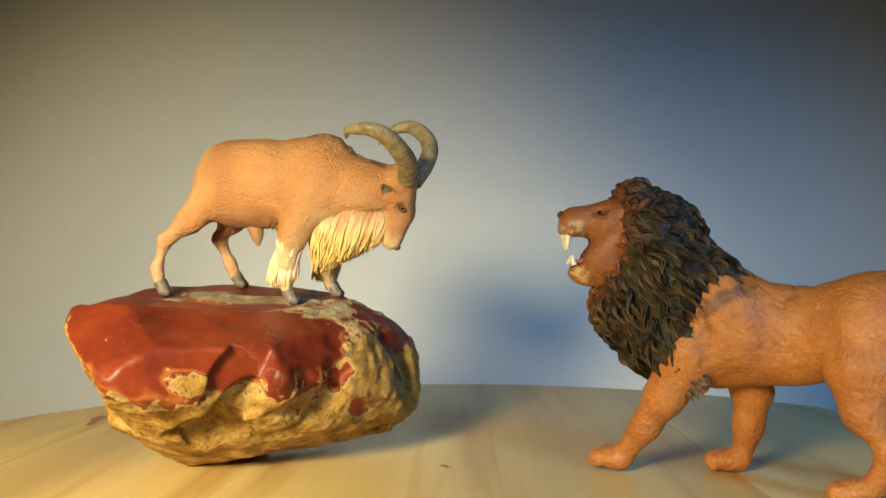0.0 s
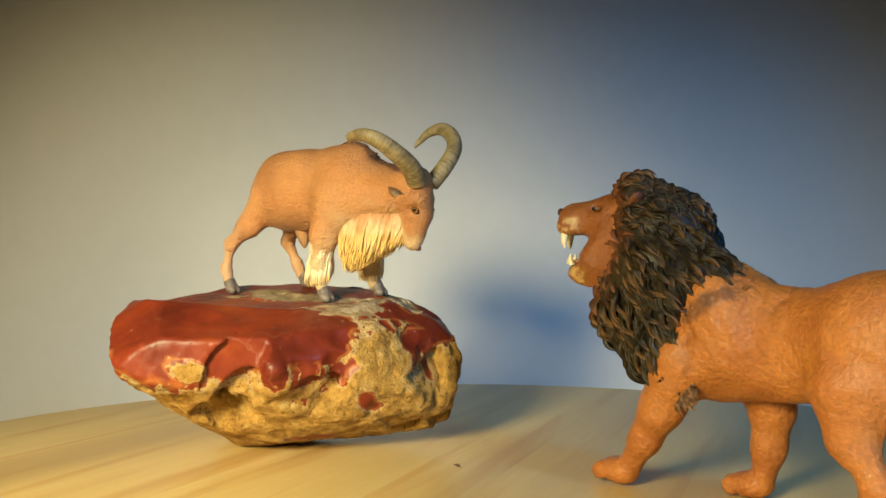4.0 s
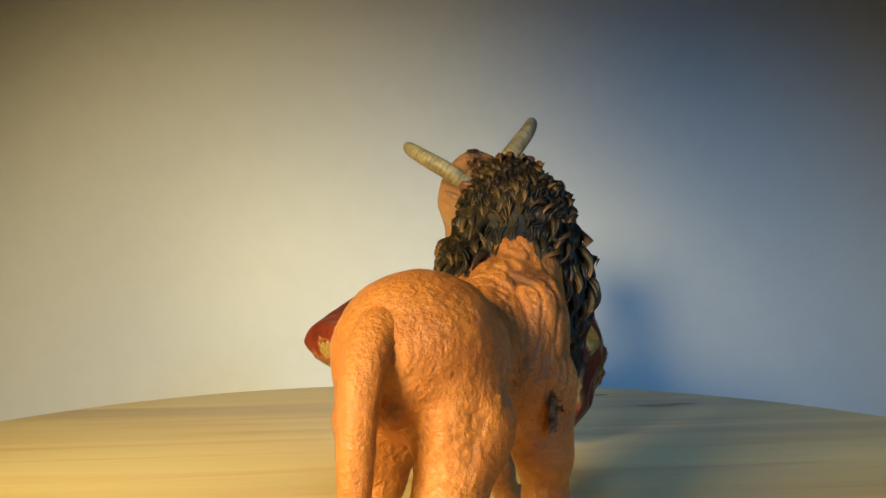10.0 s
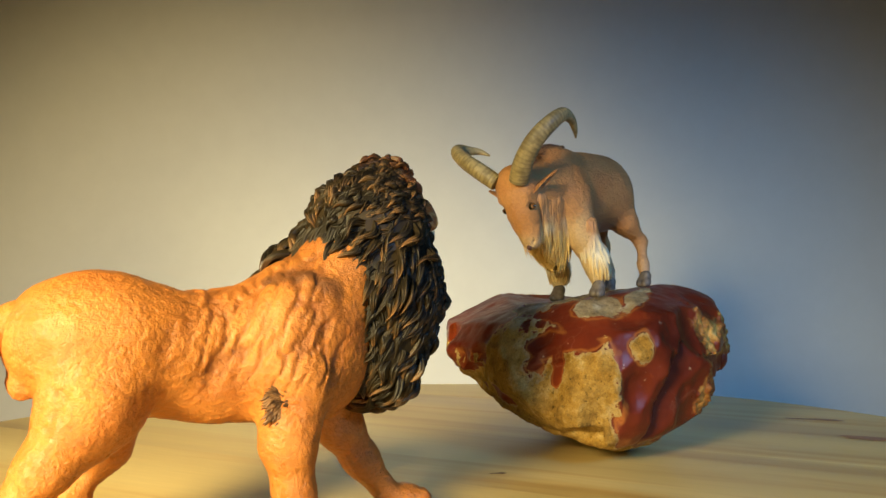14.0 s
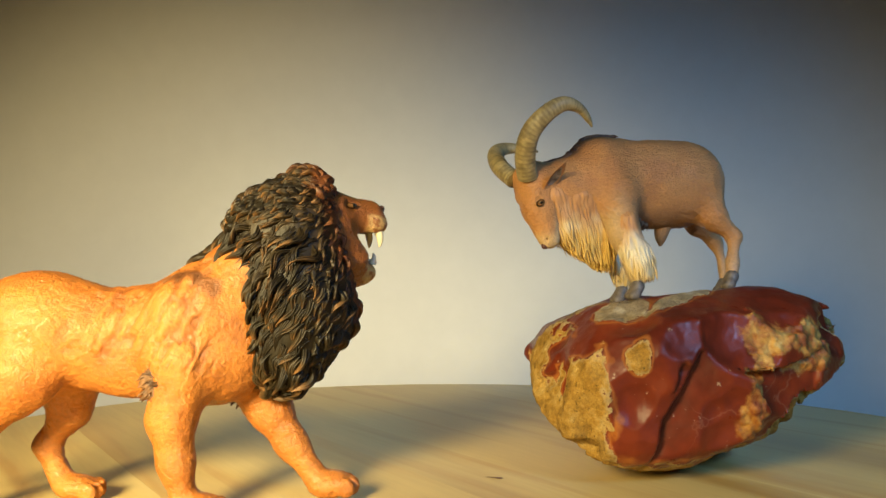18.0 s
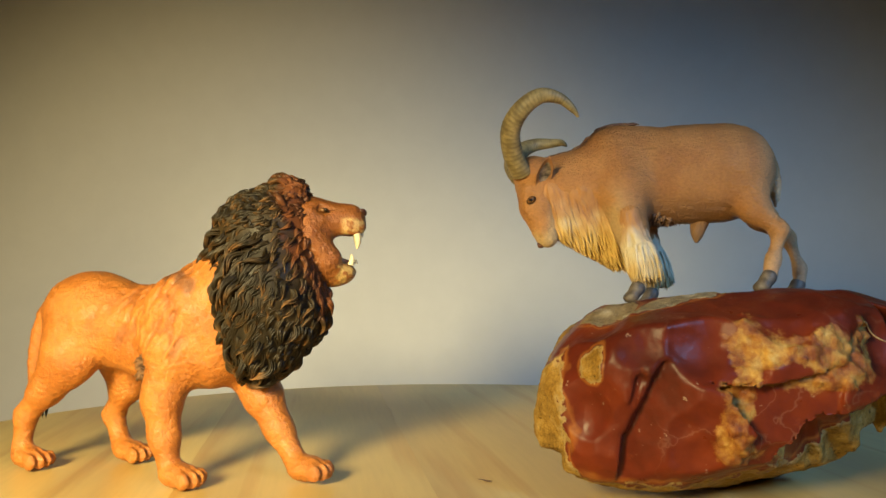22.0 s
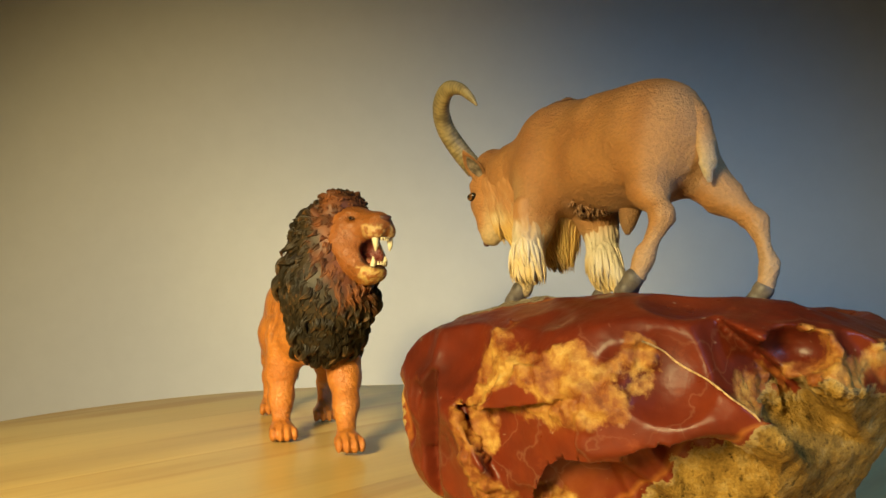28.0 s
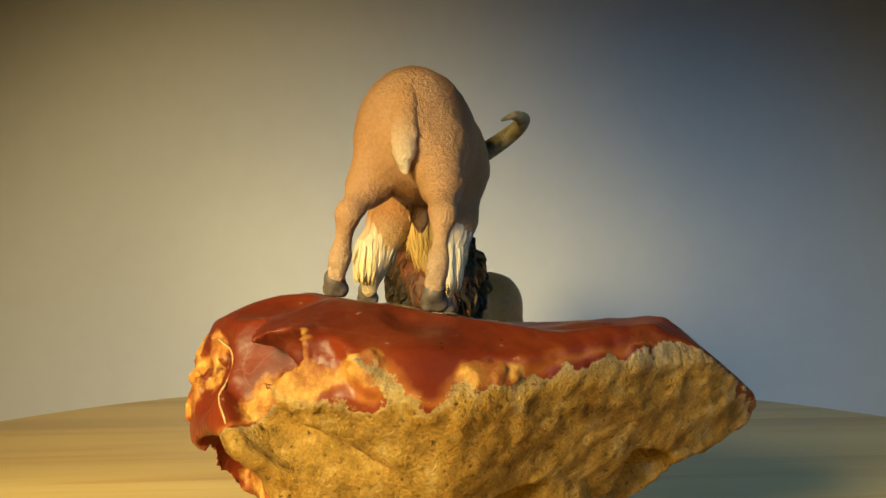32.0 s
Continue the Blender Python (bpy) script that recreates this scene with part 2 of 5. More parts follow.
class Clay:
    """A solid made from blended round forms on a grid of cells; millimetres."""

    def __init__(self, lo, hi, cell):
        self.lo, self.cell = np.array(lo, float), cell
        self.n = np.ceil((np.array(hi) - self.lo) / cell).astype(int) + 1
        self.axes = [self.lo[k] + cell * np.arange(self.n[k]) for k in range(3)]
        self.d = np.full(self.n, 50.0)

    def zone(self, lo, hi):
        a = np.clip(np.floor((np.array(lo) - self.lo) / self.cell).astype(int), 0, self.n)
        b = np.clip(np.ceil((np.array(hi) - self.lo) / self.cell).astype(int) + 1, 0, self.n)
        s = tuple(slice(i, j) for i, j in zip(a, b))
        x, y, z = (self.axes[k][s[k]] for k in range(3))
        return s, x[:, None, None], y[None, :, None], z[None, None, :]

    def blend(self, s, new_d, k, cut):
        old = self.d[s]
        if cut:
            h = np.clip(0.5 - 0.5 * (old + new_d) / k, 0, 1)
            self.d[s] = old * (1 - h) - new_d * h + k * h * (1 - h)
        else:
            h = np.clip(0.5 + 0.5 * (old - new_d) / k, 0, 1)
            self.d[s] = old * (1 - h) + new_d * h - k * h * (1 - h)

    def limb(self, *stations, k=2.0, cut=False):
        """Tapered round limb through stations (x, y, z, radius)."""
        for a, b in zip(stations, stations[1:]):
            a, b = np.array(a, float), np.array(b, float)
            r = max(a[3], b[3]) + k + 1.5
            s, x, y, z = self.zone(np.minimum(a, b)[:3] - r, np.maximum(a, b)[:3] + r)
            v = b[:3] - a[:3]
            t = np.clip(((x - a[0]) * v[0] + (y - a[1]) * v[1] + (z - a[2]) * v[2]) / max(v @ v, 1e-9), 0, 1)
            d = np.sqrt((x - a[0] - t * v[0]) ** 2 + (y - a[1] - t * v[1]) ** 2 + (z - a[2] - t * v[2]) ** 2) - (a[3] + t * (b[3] - a[3]))
            self.blend(s, d, k, cut)
        return self

    def ball(self, c, r, turn=(0, 0, 0), k=2.0, cut=False):
        """Ellipsoid at c with half axes r, turned by degrees about x, y, z."""
        reach = max(r) + k + 1.5
        s, x, y, z = self.zone(np.array(c) - reach, np.array(c) + reach)
        m = np.array(Euler([radians(a) for a in turn]).to_matrix().inverted())
        q = [m[i, 0] * (x - c[0]) + m[i, 1] * (y - c[1]) + m[i, 2] * (z - c[2]) for i in range(3)]
        k0 = np.sqrt(sum((q[i] / r[i]) ** 2 for i in range(3))) + 1e-6
        k1 = np.sqrt(sum((q[i] / r[i] ** 2) ** 2 for i in range(3))) + 1e-6
        self.blend(s, k0 * (k0 - 1) / k1, k, cut)
        return self

    def surface(self):
        """Points and quads of the zero surface."""
        d, n = self.d, self.n
        corner = [(i, j, k) for i in (0, 1) for j in (0, 1) for k in (0, 1)]
        inside = d < 0
        m = tuple(n - 1)
        count = np.zeros(m, np.int8)
        for i, j, k in corner:
            count += inside[i:i + m[0], j:j + m[1], k:k + m[2]]
        cells = np.argwhere((count > 0) & (count < 8))
        number = np.full(m, -1, np.int64)
        number[tuple(cells.T)] = np.arange(len(cells))
        total, weight = np.zeros((len(cells), 3)), np.zeros(len(cells))
        for a in corner:
            for axis in range(3):
                if a[axis]:
                    continue
                b = list(a)
                b[axis] = 1
                da, db = d[tuple((cells + a).T)], d[tuple((cells + b).T)]
                hit = (da < 0) != (db < 0)
                t = np.where(hit, da / np.where(hit, da - db, 1), 0)
                p = np.array(a, float)[None, :] + t[:, None] * (np.array(b) - np.array(a))[None, :]
                total += p * hit[:, None]
                weight += hit
        points = self.lo + (cells + total / weight[:, None]) * self.cell
        quads = []
        for axis in range(3):
            u, v = (axis + 1) % 3, (axis + 2) % 3
            lo_s, hi_s = [slice(1, -1)] * 3, [slice(1, -1)] * 3
            lo_s[axis], hi_s[axis] = slice(0, n[axis] - 1), slice(1, n[axis])
            A, B = inside[tuple(lo_s)], inside[tuple(hi_s)]
            at = np.argwhere(A != B)
            base = at + 1
            base[:, axis] -= 1
            flip = A[tuple(at.T)]
            du, dv = np.eye(3, dtype=int)[u], np.eye(3, dtype=int)[v]
            four = np.stack([number[tuple((base - o).T)] for o in (du * 0, du, du + dv, dv)], 1)
            four[~flip] = four[~flip][:, ::-1]
            quads.append(four)
        return points, np.concatenate(quads)


def normals_of(points, quads):
    a, b = points[quads[:, 2]] - points[quads[:, 0]], points[quads[:, 3]] - points[quads[:, 1]]
    fn = np.cross(a, b)
    out = np.zeros_like(points)
    for k in range(4):
        np.add.at(out, quads[:, k], fn)
    return out / np.maximum(np.linalg.norm(out, axis=1, keepdims=True), 1e-9)


def relax(points, quads, rounds):
    """Evens out the grid's steps."""
    edges = np.concatenate([quads[:, [0, 1]], quads[:, [1, 2]], quads[:, [2, 3]], quads[:, [3, 0]]])
    deg = np.bincount(edges.ravel(), minlength=len(points))[:, None]
    for _ in range(rounds):
        acc = np.zeros_like(points)
        np.add.at(acc, edges[:, 0], points[edges[:, 1]])
        np.add.at(acc, edges[:, 1], points[edges[:, 0]])
        points = 0.5 * points + 0.5 * acc / deg
    return points


def mesh_part(name, points, faces, mat, parent, label="", paint=None, crust=None, smooth=True):
    """One mesh object from points in millimetres, in its thing's own space."""
    me = bpy.data.meshes.new(name)
    me.from_pydata((np.asarray(points) * 0.001).tolist(), [], faces.tolist() if hasattr(faces, "tolist") else faces)
    me.polygons.foreach_set("use_smooth", [smooth] * len(me.polygons))
    if paint is not None:
        at = me.color_attributes.new("paint", "FLOAT_COLOR", "POINT")
        at.data.foreach_set("color", np.concatenate([paint, np.ones((len(paint), 1))], 1).astype(np.float32).ravel())
    if crust is not None:
        at = me.attributes.new("crust", "FLOAT", "POINT")
        at.data.foreach_set("value", crust.astype(np.float32))
    me.materials.append(mat)
    ob = new(name, me)
    ob.parent = parent
    if label:
        tagged(ob, label)
    return ob


def tube(stations, sides=14, ring=None, flat=1.0, up=(0, 0, 1), fine=12):
    """Swept tapered tube through stations (x, y, z, radius), finely stepped; ring adds ridges. Returns points, faces and the way along (0 to 1)."""
    st = np.array(stations, float)
    n = fine * (len(st) - 1)
    t = np.linspace(0, len(st) - 1, n + 1)
    i = np.clip(t.astype(int), 0, len(st) - 2)
    f = (t - i)[:, None]
    g = lambda k: st[np.clip(k, 0, len(st) - 1)]
    p0, p1, p2, p3 = g(i - 1), g(i), g(i + 1), g(i + 2)
    c = 0.5 * (2 * p1 + (p2 - p0) * f + (2 * p0 - 5 * p1 + 4 * p2 - p3) * f ** 2 + (3 * p1 - p0 - 3 * p2 + p3) * f ** 3)
    tan = np.gradient(c[:, :3], axis=0)
    tan /= np.linalg.norm(tan, axis=1, keepdims=True)
    ref = np.array(up, float)
    pts, faces, along = [], [], []
    for k in range(len(c)):
        side = np.cross(tan[k], ref)
        side /= max(np.linalg.norm(side), 1e-6)
        ref = np.cross(side, tan[k])
        r = max(c[k, 3], 0.05) * (1 + (ring(t[k] / (len(st) - 1)) if ring else 0))
        a = np.linspace(0, 2 * np.pi, sides, endpoint=False)
        pts.append(c[k, :3] + r * (np.cos(a)[:, None] * side + flat * np.sin(a)[:, None] * ref))
        along += [k / n] * sides
    for k in range(len(c) - 1):
        for s in range(sides):
            q, w = k * sides + s, k * sides + (s + 1) % sides
            faces.append([q, w, w + sides, q + sides])
    faces.append(list(range(sides))[::-1])
    faces.append(list(range((len(c) - 1) * sides, len(c) * sides)))
    return np.concatenate(pts), faces, np.array(along)


class Locks:
    """Many curved tapered locks of hair, joined in one mesh."""

    def __init__(self):
        self.p, self.f, self.t = [], [], []
        self.count = 0

    def add(self, root, way, out, length, width, thick, curl, steps=6, lift=0.10):
        way, out = np.array(way, float), np.array(out, float)
        way /= np.linalg.norm(way)
        out -= way * (out @ way)
        out /= max(np.linalg.norm(out), 1e-6)
        side = np.cross(way, out)
        shape = ((1.0, 0.0), (0.55, 0.75), (0.0, 1.0), (-0.55, 0.75), (-1.0, 0.0), (0.0, -0.5))
        for k in range(steps + 1):
            t = k / steps
            w = width * (0.85 + 0.25 * t) * (1 - t ** 2.8) + 0.03
            h = thick * (1 - t ** 2.2) + 0.03
            c = np.array(root) + way * length * t + out * (math.sin(t * 2.6) * lift * length - 0.6 * t * t) + side * curl * math.sin(t * 5.2) * length * 0.8
            for a, b in shape:
                self.p.append(c + side * a * w + out * b * h)
                self.t.append(t)
        base = self.count
        m = len(shape)
        for k in range(steps):
            for s in range(m):
                q, w2 = base + k * m + s, base + k * m + (s + 1) % m
                self.f.append([q, q + m, w2 + m, w2])
        self.f.append([base + steps * m + s for s in range(m)])
        self.count += m * (steps + 1)


def lerp(a, b, t):
    t = np.clip(t, 0, 1)[:, None]
    return np.array(a)[None, :] * (1 - t) + np.array(b)[None, :] * t


def step(x, lo, hi):
    t = np.clip((x - lo) / (hi - lo), 0, 1)
    return t * t * (3 - 2 * t)


def box(name, lo, hi, mat):
    bm = bmesh.new()
    bmesh.ops.create_cube(bm, size=1.0)
    for v in bm.verts:
        v.co = Vector([lo[k] + (v.co[k] + 0.5) * (hi[k] - lo[k]) for k in range(3)])
    me = bpy.data.meshes.new(name)
    bm.to_mesh(me)
    bm.free()
    me.materials.append(mat)
    return new(name, me)


# ---- the room ----
FAR = 0.30
tagged(box("wall_back", (-1.6, FAR, -0.78), (1.6, FAR + 0.08, 1.7), WALL), "plain matt white wall behind the turntable", "wall", kind="structure")
# added out of view to close the room, all in the shade-dark paint
tagged(box("wall_left", (-1.68, -1.4, -0.78), (-1.6, FAR + 0.08, 1.7), DARK_ROOM), "plain unseen side wall of the room, shade in its paint", "wall", kind="structure")
tagged(box("wall_front", (-1.68, -1.48, -0.78), (1.68, -1.4, 1.7), DARK_ROOM), "plain unseen wall behind the viewer, shade in its paint", "wall", kind="structure")
tagged(box("wall_right", (1.6, -1.4, -0.78), (1.68, FAR + 0.08, 1.7), DARK_ROOM), "plain unseen side wall of the room, shade in its paint", "wall", kind="structure")
tagged(box("ceiling", (-1.68, -1.48, 1.7), (1.68, FAR + 0.08, 1.78), DARK_ROOM), "plain unseen ceiling, shade in its paint", "ceiling", kind="structure")
tagged(box("floor", (-1.68, -1.48, -0.86), (1.68, FAR + 0.08, -0.78), DARK_ROOM), "plain unseen floor, shade in its paint", "floor", kind="structure")
tagged(box("table", (-0.7, -0.6, -0.78), (0.7, FAR - 0.005, -0.07), TABLE), "plain brown table under the turntable", "table", kind="structure")


# ---- the turntable ----
DISC = 0.195


def turntable():
    base = tagged(new("turntable"), "round lacquered pine turntable of glued boards on a table", "turntable")
    bm = bmesh.new()
    bmesh.ops.create_cone(bm, cap_ends=True, segments=64, radius1=0.10, radius2=0.10, depth=0.04)
    for v in bm.verts:
        v.co.z += 0.02
    me = bpy.data.meshes.new("foot")
    bm.to_mesh(me)
    bm.free()
    me.materials.append(PINE)
    ob = new("foot", me)
    ob.parent = base
    edges = (-0.195, -0.135, -0.062, 0.0105, 0.078, 0.137, 0.195)
    for x0, x1 in zip(edges, edges[1:]):
        x0, x1 = x0 + 0.00002, x1 - 0.00002
        outline = []
        for k in range(41):
            x = x0 + (x1 - x0) * k / 40
            outline.append((x, -math.sqrt(max(DISC ** 2 - x * x, 0))))
        for k in range(41):
            x = x1 + (x0 - x1) * k / 40
            outline.append((x, math.sqrt(max(DISC ** 2 - x * x, 0))))
        bm = bmesh.new()
        low = [bm.verts.new((x, y, 0.040)) for x, y in outline]
        high = [bm.verts.new((x, y, 0.0695)) for x, y in outline]
        top = [bm.verts.new((x * 0.9985 if abs(y) < 1e-4 else x, y - math.copysign(0.0006, y), 0.070)) for x, y in outline]
        n = len(outline)
        for k in range(n):
            j = (k + 1) % n
            bm.faces.new((low[k], low[j], high[j], high[k]))
            bm.faces.new((high[k], high[j], top[j], top[k]))
        bm.faces.new(top)
        bm.faces.new(low[::-1])
        bmesh.ops.remove_doubles(bm, verts=bm.verts, dist=1e-6)
        bmesh.ops.recalc_face_normals(bm, faces=bm.faces)
        me = bpy.data.meshes.new("board")
        bm.to_mesh(me)
        bm.free()
        me.materials.append(PINE)
        ob = new("board", me)
        ob.parent = base
    return base


def wood_mark(name, x, y, rx, ry, turn, mat, parent, label):
    """A thin darker inlay of knot wood, a hair above the boards."""
    pts, n = [(0.0, 0.0)], 22
    for k in range(n):
        a = 2 * math.pi * k / n
        w = 1 + 0.22 * math.sin(3 * a + x * 90) + 0.12 * math.sin(5 * a + y * 70)
        pts.append((rx * w * math.cos(a), ry * w * math.sin(a)))
    c, s = math.cos(radians(turn)), math.sin(radians(turn))
    co = [((x + c * px - s * py), (y + s * px + c * py), 0.07012 if k else 0.07018) for k, (px, py) in enumerate(pts)]
    return mesh_part(name, np.array(co) * 1000, [[0, k, k % n + 1] for k in range(1, n + 1)], mat, parent, label)


TT = turntable()
wood_mark("knot", -0.005, 0.009, 0.0008, 0.0024, 35, KNOT, TT, "small dark knot mark")
wood_mark("knot", -0.110, 0.107, 0.0035, 0.0140, 12, STREAK, TT, "dark reddish streak")
wood_mark("knot", -0.142, 0.085, 0.0020, 0.0110, 10, STREAK, TT, "dark reddish streak")


# ---- the rock ----
def rock():
    base = tagged(new("rock"), "chunk of red jasper with a rough ochre crust, glossy where chipped", "rock")
    clay = Clay((-66, -64, 0), (62, 56, 56), 0.7)
    _, x, y, z = clay.zone((-99, -99, -99), (99, 99, 99))
    z = z - 26
    d = np.full(clay.n, -99.0)

    def face(bearing, rise, away, k=1.6):
        """Cuts the block by a plane about the rock's middle: bearing, rise, distance."""
        a, e = radians(bearing), radians(rise)
        new_d = x * (math.cos(a) * math.cos(e)) + y * (math.sin(a) * math.cos(e)) + z * math.sin(e) - away
        h = np.clip(0.5 + 0.5 * (d - new_d) / k, 0, 1)
        d[:] = d * h + new_d * (1 - h) + k * h * (1 - h)

    face(8, 0, 55.1), face(32, 0, 57.0), face(56, 0, 52.7), face(80, 0, 48.2), face(104, 0, 48.7), face(128, 0, 55.8), face(152, 0, 58.5), face(176, 0, 56.0)
    face(200, 0, 48.8), face(224, 0, 61.2), face(248, 0, 67.5), face(272, 0, 60.1), face(296, 0, 45.3), face(320, 0, 40.2), face(344, 0, 47.6)
    face(8, -38, 51.7), face(38, -38, 51.2), face(68, -38, 43.6), face(98, -38, 39.4), face(128, -38, 42.5), face(158, -38, 47.9)
    face(188, -38, 43.2), face(218, -38, 42.8), face(248, -38, 49.1), face(278, -38, 42.3), face(308, -38, 32.8), face(338, -38, 42.3)
    face(8, -65, 37.4), face(68, -65, 34.0), face(128, -65, 34.5), face(188, -65, 37.6), face(248, -65, 28.0), face(308, -65, 25.1)
    face(8, 40, 46.9), face(44, 40, 49.3), face(80, 40, 45.0), face(116, 40, 49.8), face(152, 40, 56.7), face(188, 40, 51.3)
    face(224, 40, 53.8), face(260, 40, 57.7), face(296, 40, 43.5), face(332, 40, 39.1)
    face(8, 68, 32.8), face(68, 68, 34.1), face(128, 68, 37.9), face(188, 68, 36.1), face(248, 68, 38.4), face(308, 68, 27.2)
    face(0, 90, 27.0), face(0, -90, 25.6)
    # the top falls gently to the -y side
    top = x * 0.0347 - y * 0.165 + z * 0.991 - 22.1 - 0.24 * np.maximum(-14 - y, 0)
    d = np.maximum(d, top)
    # larger flats of the flanks
    face(207, -28, 41.2, 0.8), face(206, -24, 42.2, 0.8), face(355, -43, 46.7, 0.8), face(6, 34, 48.9, 0.8), face(7, 43, 46.1, 0.8), face(204, 14, 51.6, 0.8)
    face(239, -31, 51.5, 0.8), face(247, -60, 28.2, 0.8), face(242, -49, 37.3, 0.8), face(33, -6, 58.7, 0.8), face(40, 56, 42.6, 0.8), face(270, -57, 29.4, 0.8)
    face(275, -65, 25.4, 0.8), face(257, 50, 52.4, 0.8), face(88, -2, 49.2, 0.8), face(79, -49, 38.6, 0.8), face(93, 64, 39.1, 0.8), face(294, -55, 26.2, 0.8)
    face(119, -10, 49.9, 0.8), face(116, -36, 40.1, 0.8), face(103, -64, 28.4, 0.8), face(334, -56, 35.5, 0.8), face(349, 16, 48.3, 0.8), face(6, -50, 46.2, 0.8)
    face(42, 3, 57.2, 0.8), face(45, -14, 56.3, 0.8), face(95, 19, 51.2, 0.8), face(98, -3, 49.3, 0.8), face(248, 56, 48.5, 0.8), face(239, -1, 66.8, 0.8)
    face(225, -58, 28.8, 0.8), face(88, 67, 37.8, 0.8)
    # long slopes: the pointed end, the chest of the overhang, the shoulders of the top
    face(256, 52, 44.0, 0.6), face(238, 36, 55.1, 0.6), face(236, 57, 44.2, 0.6), face(319, 33, 37.6, 0.6), face(314, 65, 28.0, 0.6)
    face(274, -65, 25.4, 0.6), face(345, 61, 34.0, 0.6), face(48, 72, 33.0, 0.6), face(297, -78, 24.8, 0.6), face(219, -53, 31.4, 0.6)
    face(339, -65, 33.0, 0.6), face(314, -76, 23.7, 0.6), face(216, -55, 34.9, 0.6)
    face(342, 9, 46.4, 0.6), face(340, 25, 41.8, 0.6), face(337, 49, 35.5, 0.6), face(358, -51, 45.1, 0.6), face(92, -75, 27.3, 0.6)
    face(113, -69, 27.2, 0.6), face(123, -63, 29.5, 0.6), face(162, -32, 40.5, 0.6), face(214, 22, 55.2, 0.6), face(209, -24, 42.2, 0.6)
    # chipped facets, each taking a little off an edge
    rng = random.Random(8)
    g = np.argwhere(d[::5, ::5, ::5] < 0) * 5
    solid = clay.lo + g * clay.cell - np.array((0, 0, 26))
    for _ in range(46):
        a, e = rng.uniform(0, 360), rng.uniform(-50, 62)
        n = np.array((math.cos(radians(a)) * math.cos(radians(e)), math.sin(radians(a)) * math.cos(radians(e)), math.sin(radians(e))))
        face(a, e, float((solid @ n).max()) + 1.4 - rng.uniform(0.4, 2.0), 0.7)
    face(64, -3, 49.4, 0.2)
    # broad conchoidal flats of the broken side
    for _ in range(18):
        a, e = rng.uniform(15, 168), rng.uniform(-42, 24)
        n = np.array((math.cos(radians(a)) * math.cos(radians(e)), math.sin(radians(a)) * math.cos(radians(e)), math.sin(radians(e))))
        face(a, e, float((solid @ n).max()) + 1.0 - rng.uniform(1.6, 3.6), 0.15)
    clay.d = d
    # flake scars: a gentle facet that ends in a steep step
    def scar(bearing, rise, depth, roll, gentle, steep, reach):
        n = Vector((math.cos(radians(bearing)) * math.cos(radians(rise)), math.sin(radians(bearing)) * math.cos(radians(rise)), math.sin(radians(rise))))
        best = 0.0
        for k in range(10, 75):
            q = np.round((np.array(n) * k + np.array((0, 0, 26)) - clay.lo) / clay.cell).astype(int)
            if (q < 0).any() or (q >= clay.n).any() or clay.d[tuple(q)] > 0:
                break
            best = k
        c = np.array(n) * (best - depth)
        side = n.cross(Vector((0, 0, 1))).normalized()
        side = Matrix.Rotation(radians(roll), 3, n) @ side
        d1 = n * math.cos(radians(gentle)) + side * math.sin(radians(gentle))
        d2 = n * math.cos(radians(steep)) - side * math.sin(radians(steep))
        f = lambda m: (x - c[0]) * m[0] + (y - c[1]) * m[1] + (z - c[2]) * m[2]
        ball = np.sqrt((x - c[0]) ** 2 + (y - c[1]) ** 2 + (z - c[2]) ** 2) - reach
        clay.blend(slice(None), np.maximum(-np.minimum(f(d1), f(d2)), ball), 0.6, True)

    def scoop(px, py, pz, radius, depth):
        """A shell-shaped flake broken away at the surface nearest to a point (z from the ground)."""
        q = np.array((px, py, pz), float)
        for _ in range(6):
            i = np.clip(np.round((q - clay.lo) / clay.cell).astype(int), 2, clay.n - 3)
            g = np.array([clay.d[tuple(i + e)] - clay.d[tuple(i - e)] for e in np.eye(3, dtype=int) * 2])
            g /= max(np.linalg.norm(g), 1e-6)
            q = q - g * clay.d[tuple(i)]
        clay.ball(q + g * (radius - depth), (radius, radius, radius), k=0.3, cut=True)

    for flake in ((43, 27, 27, 24, 1.8), (37, 34, 21, 22, 2.0), (36, 37, 40, 26, 1.6), (18, 43, 42, 30, 1.8), (26, 42, 20, 24, 2.0), (51, 22, 18, 16, 1.4),
                  (30, 40, 30, 20, 1.5), (16, 46, 33, 18, 1.3), (22, 44, 12, 20, 1.8), (-30, 34, 28, 22, 2.0), (8, 46, 14, 20, 1.7), (40, 26, 44, 15, 1.4),
                  (-20, 30, 51, 26, 1.4), (2, 40, 50, 22, 1.2), (-38, 8, 49, 24, 1.2), (-30, -24, 47, 26, 1.2), (-6, -46, 41, 60, 0.8), (10, -40, 38, 50, 0.8),
                  (31, -22, 38, 9, 0.9), (22, -33, 29, 7, 1.2), (30, -24, 30, 6, 1.1), (46, -2, 40, 10, 1.3), (47, 4, 31, 9, 1.4), (34, 20, 45, 14, 1.2)):
        scoop(*flake)
    for _ in range(26):
        a, r = rng.uniform(10, 140), rng.uniform(7, 16)
        scoop(46 * math.cos(radians(a)), 46 * math.sin(radians(a)), rng.uniform(8, 46), r, rng.uniform(0.5, 1.3))
    for _ in range(26):
        a, r = rng.uniform(190, 350), rng.uniform(6, 13)
        scoop(46 * math.cos(radians(a)), 50 * math.sin(radians(a)), rng.uniform(6, 28), r, rng.uniform(0.5, 1.3))
    for _ in range(14):
        cut = (rng.uniform(22, 165), rng.uniform(-30, 40), rng.uniform(1.4, 3.4), rng.uniform(0, 360), rng.uniform(6, 15), rng.uniform(34, 60), rng.uniform(8, 16))
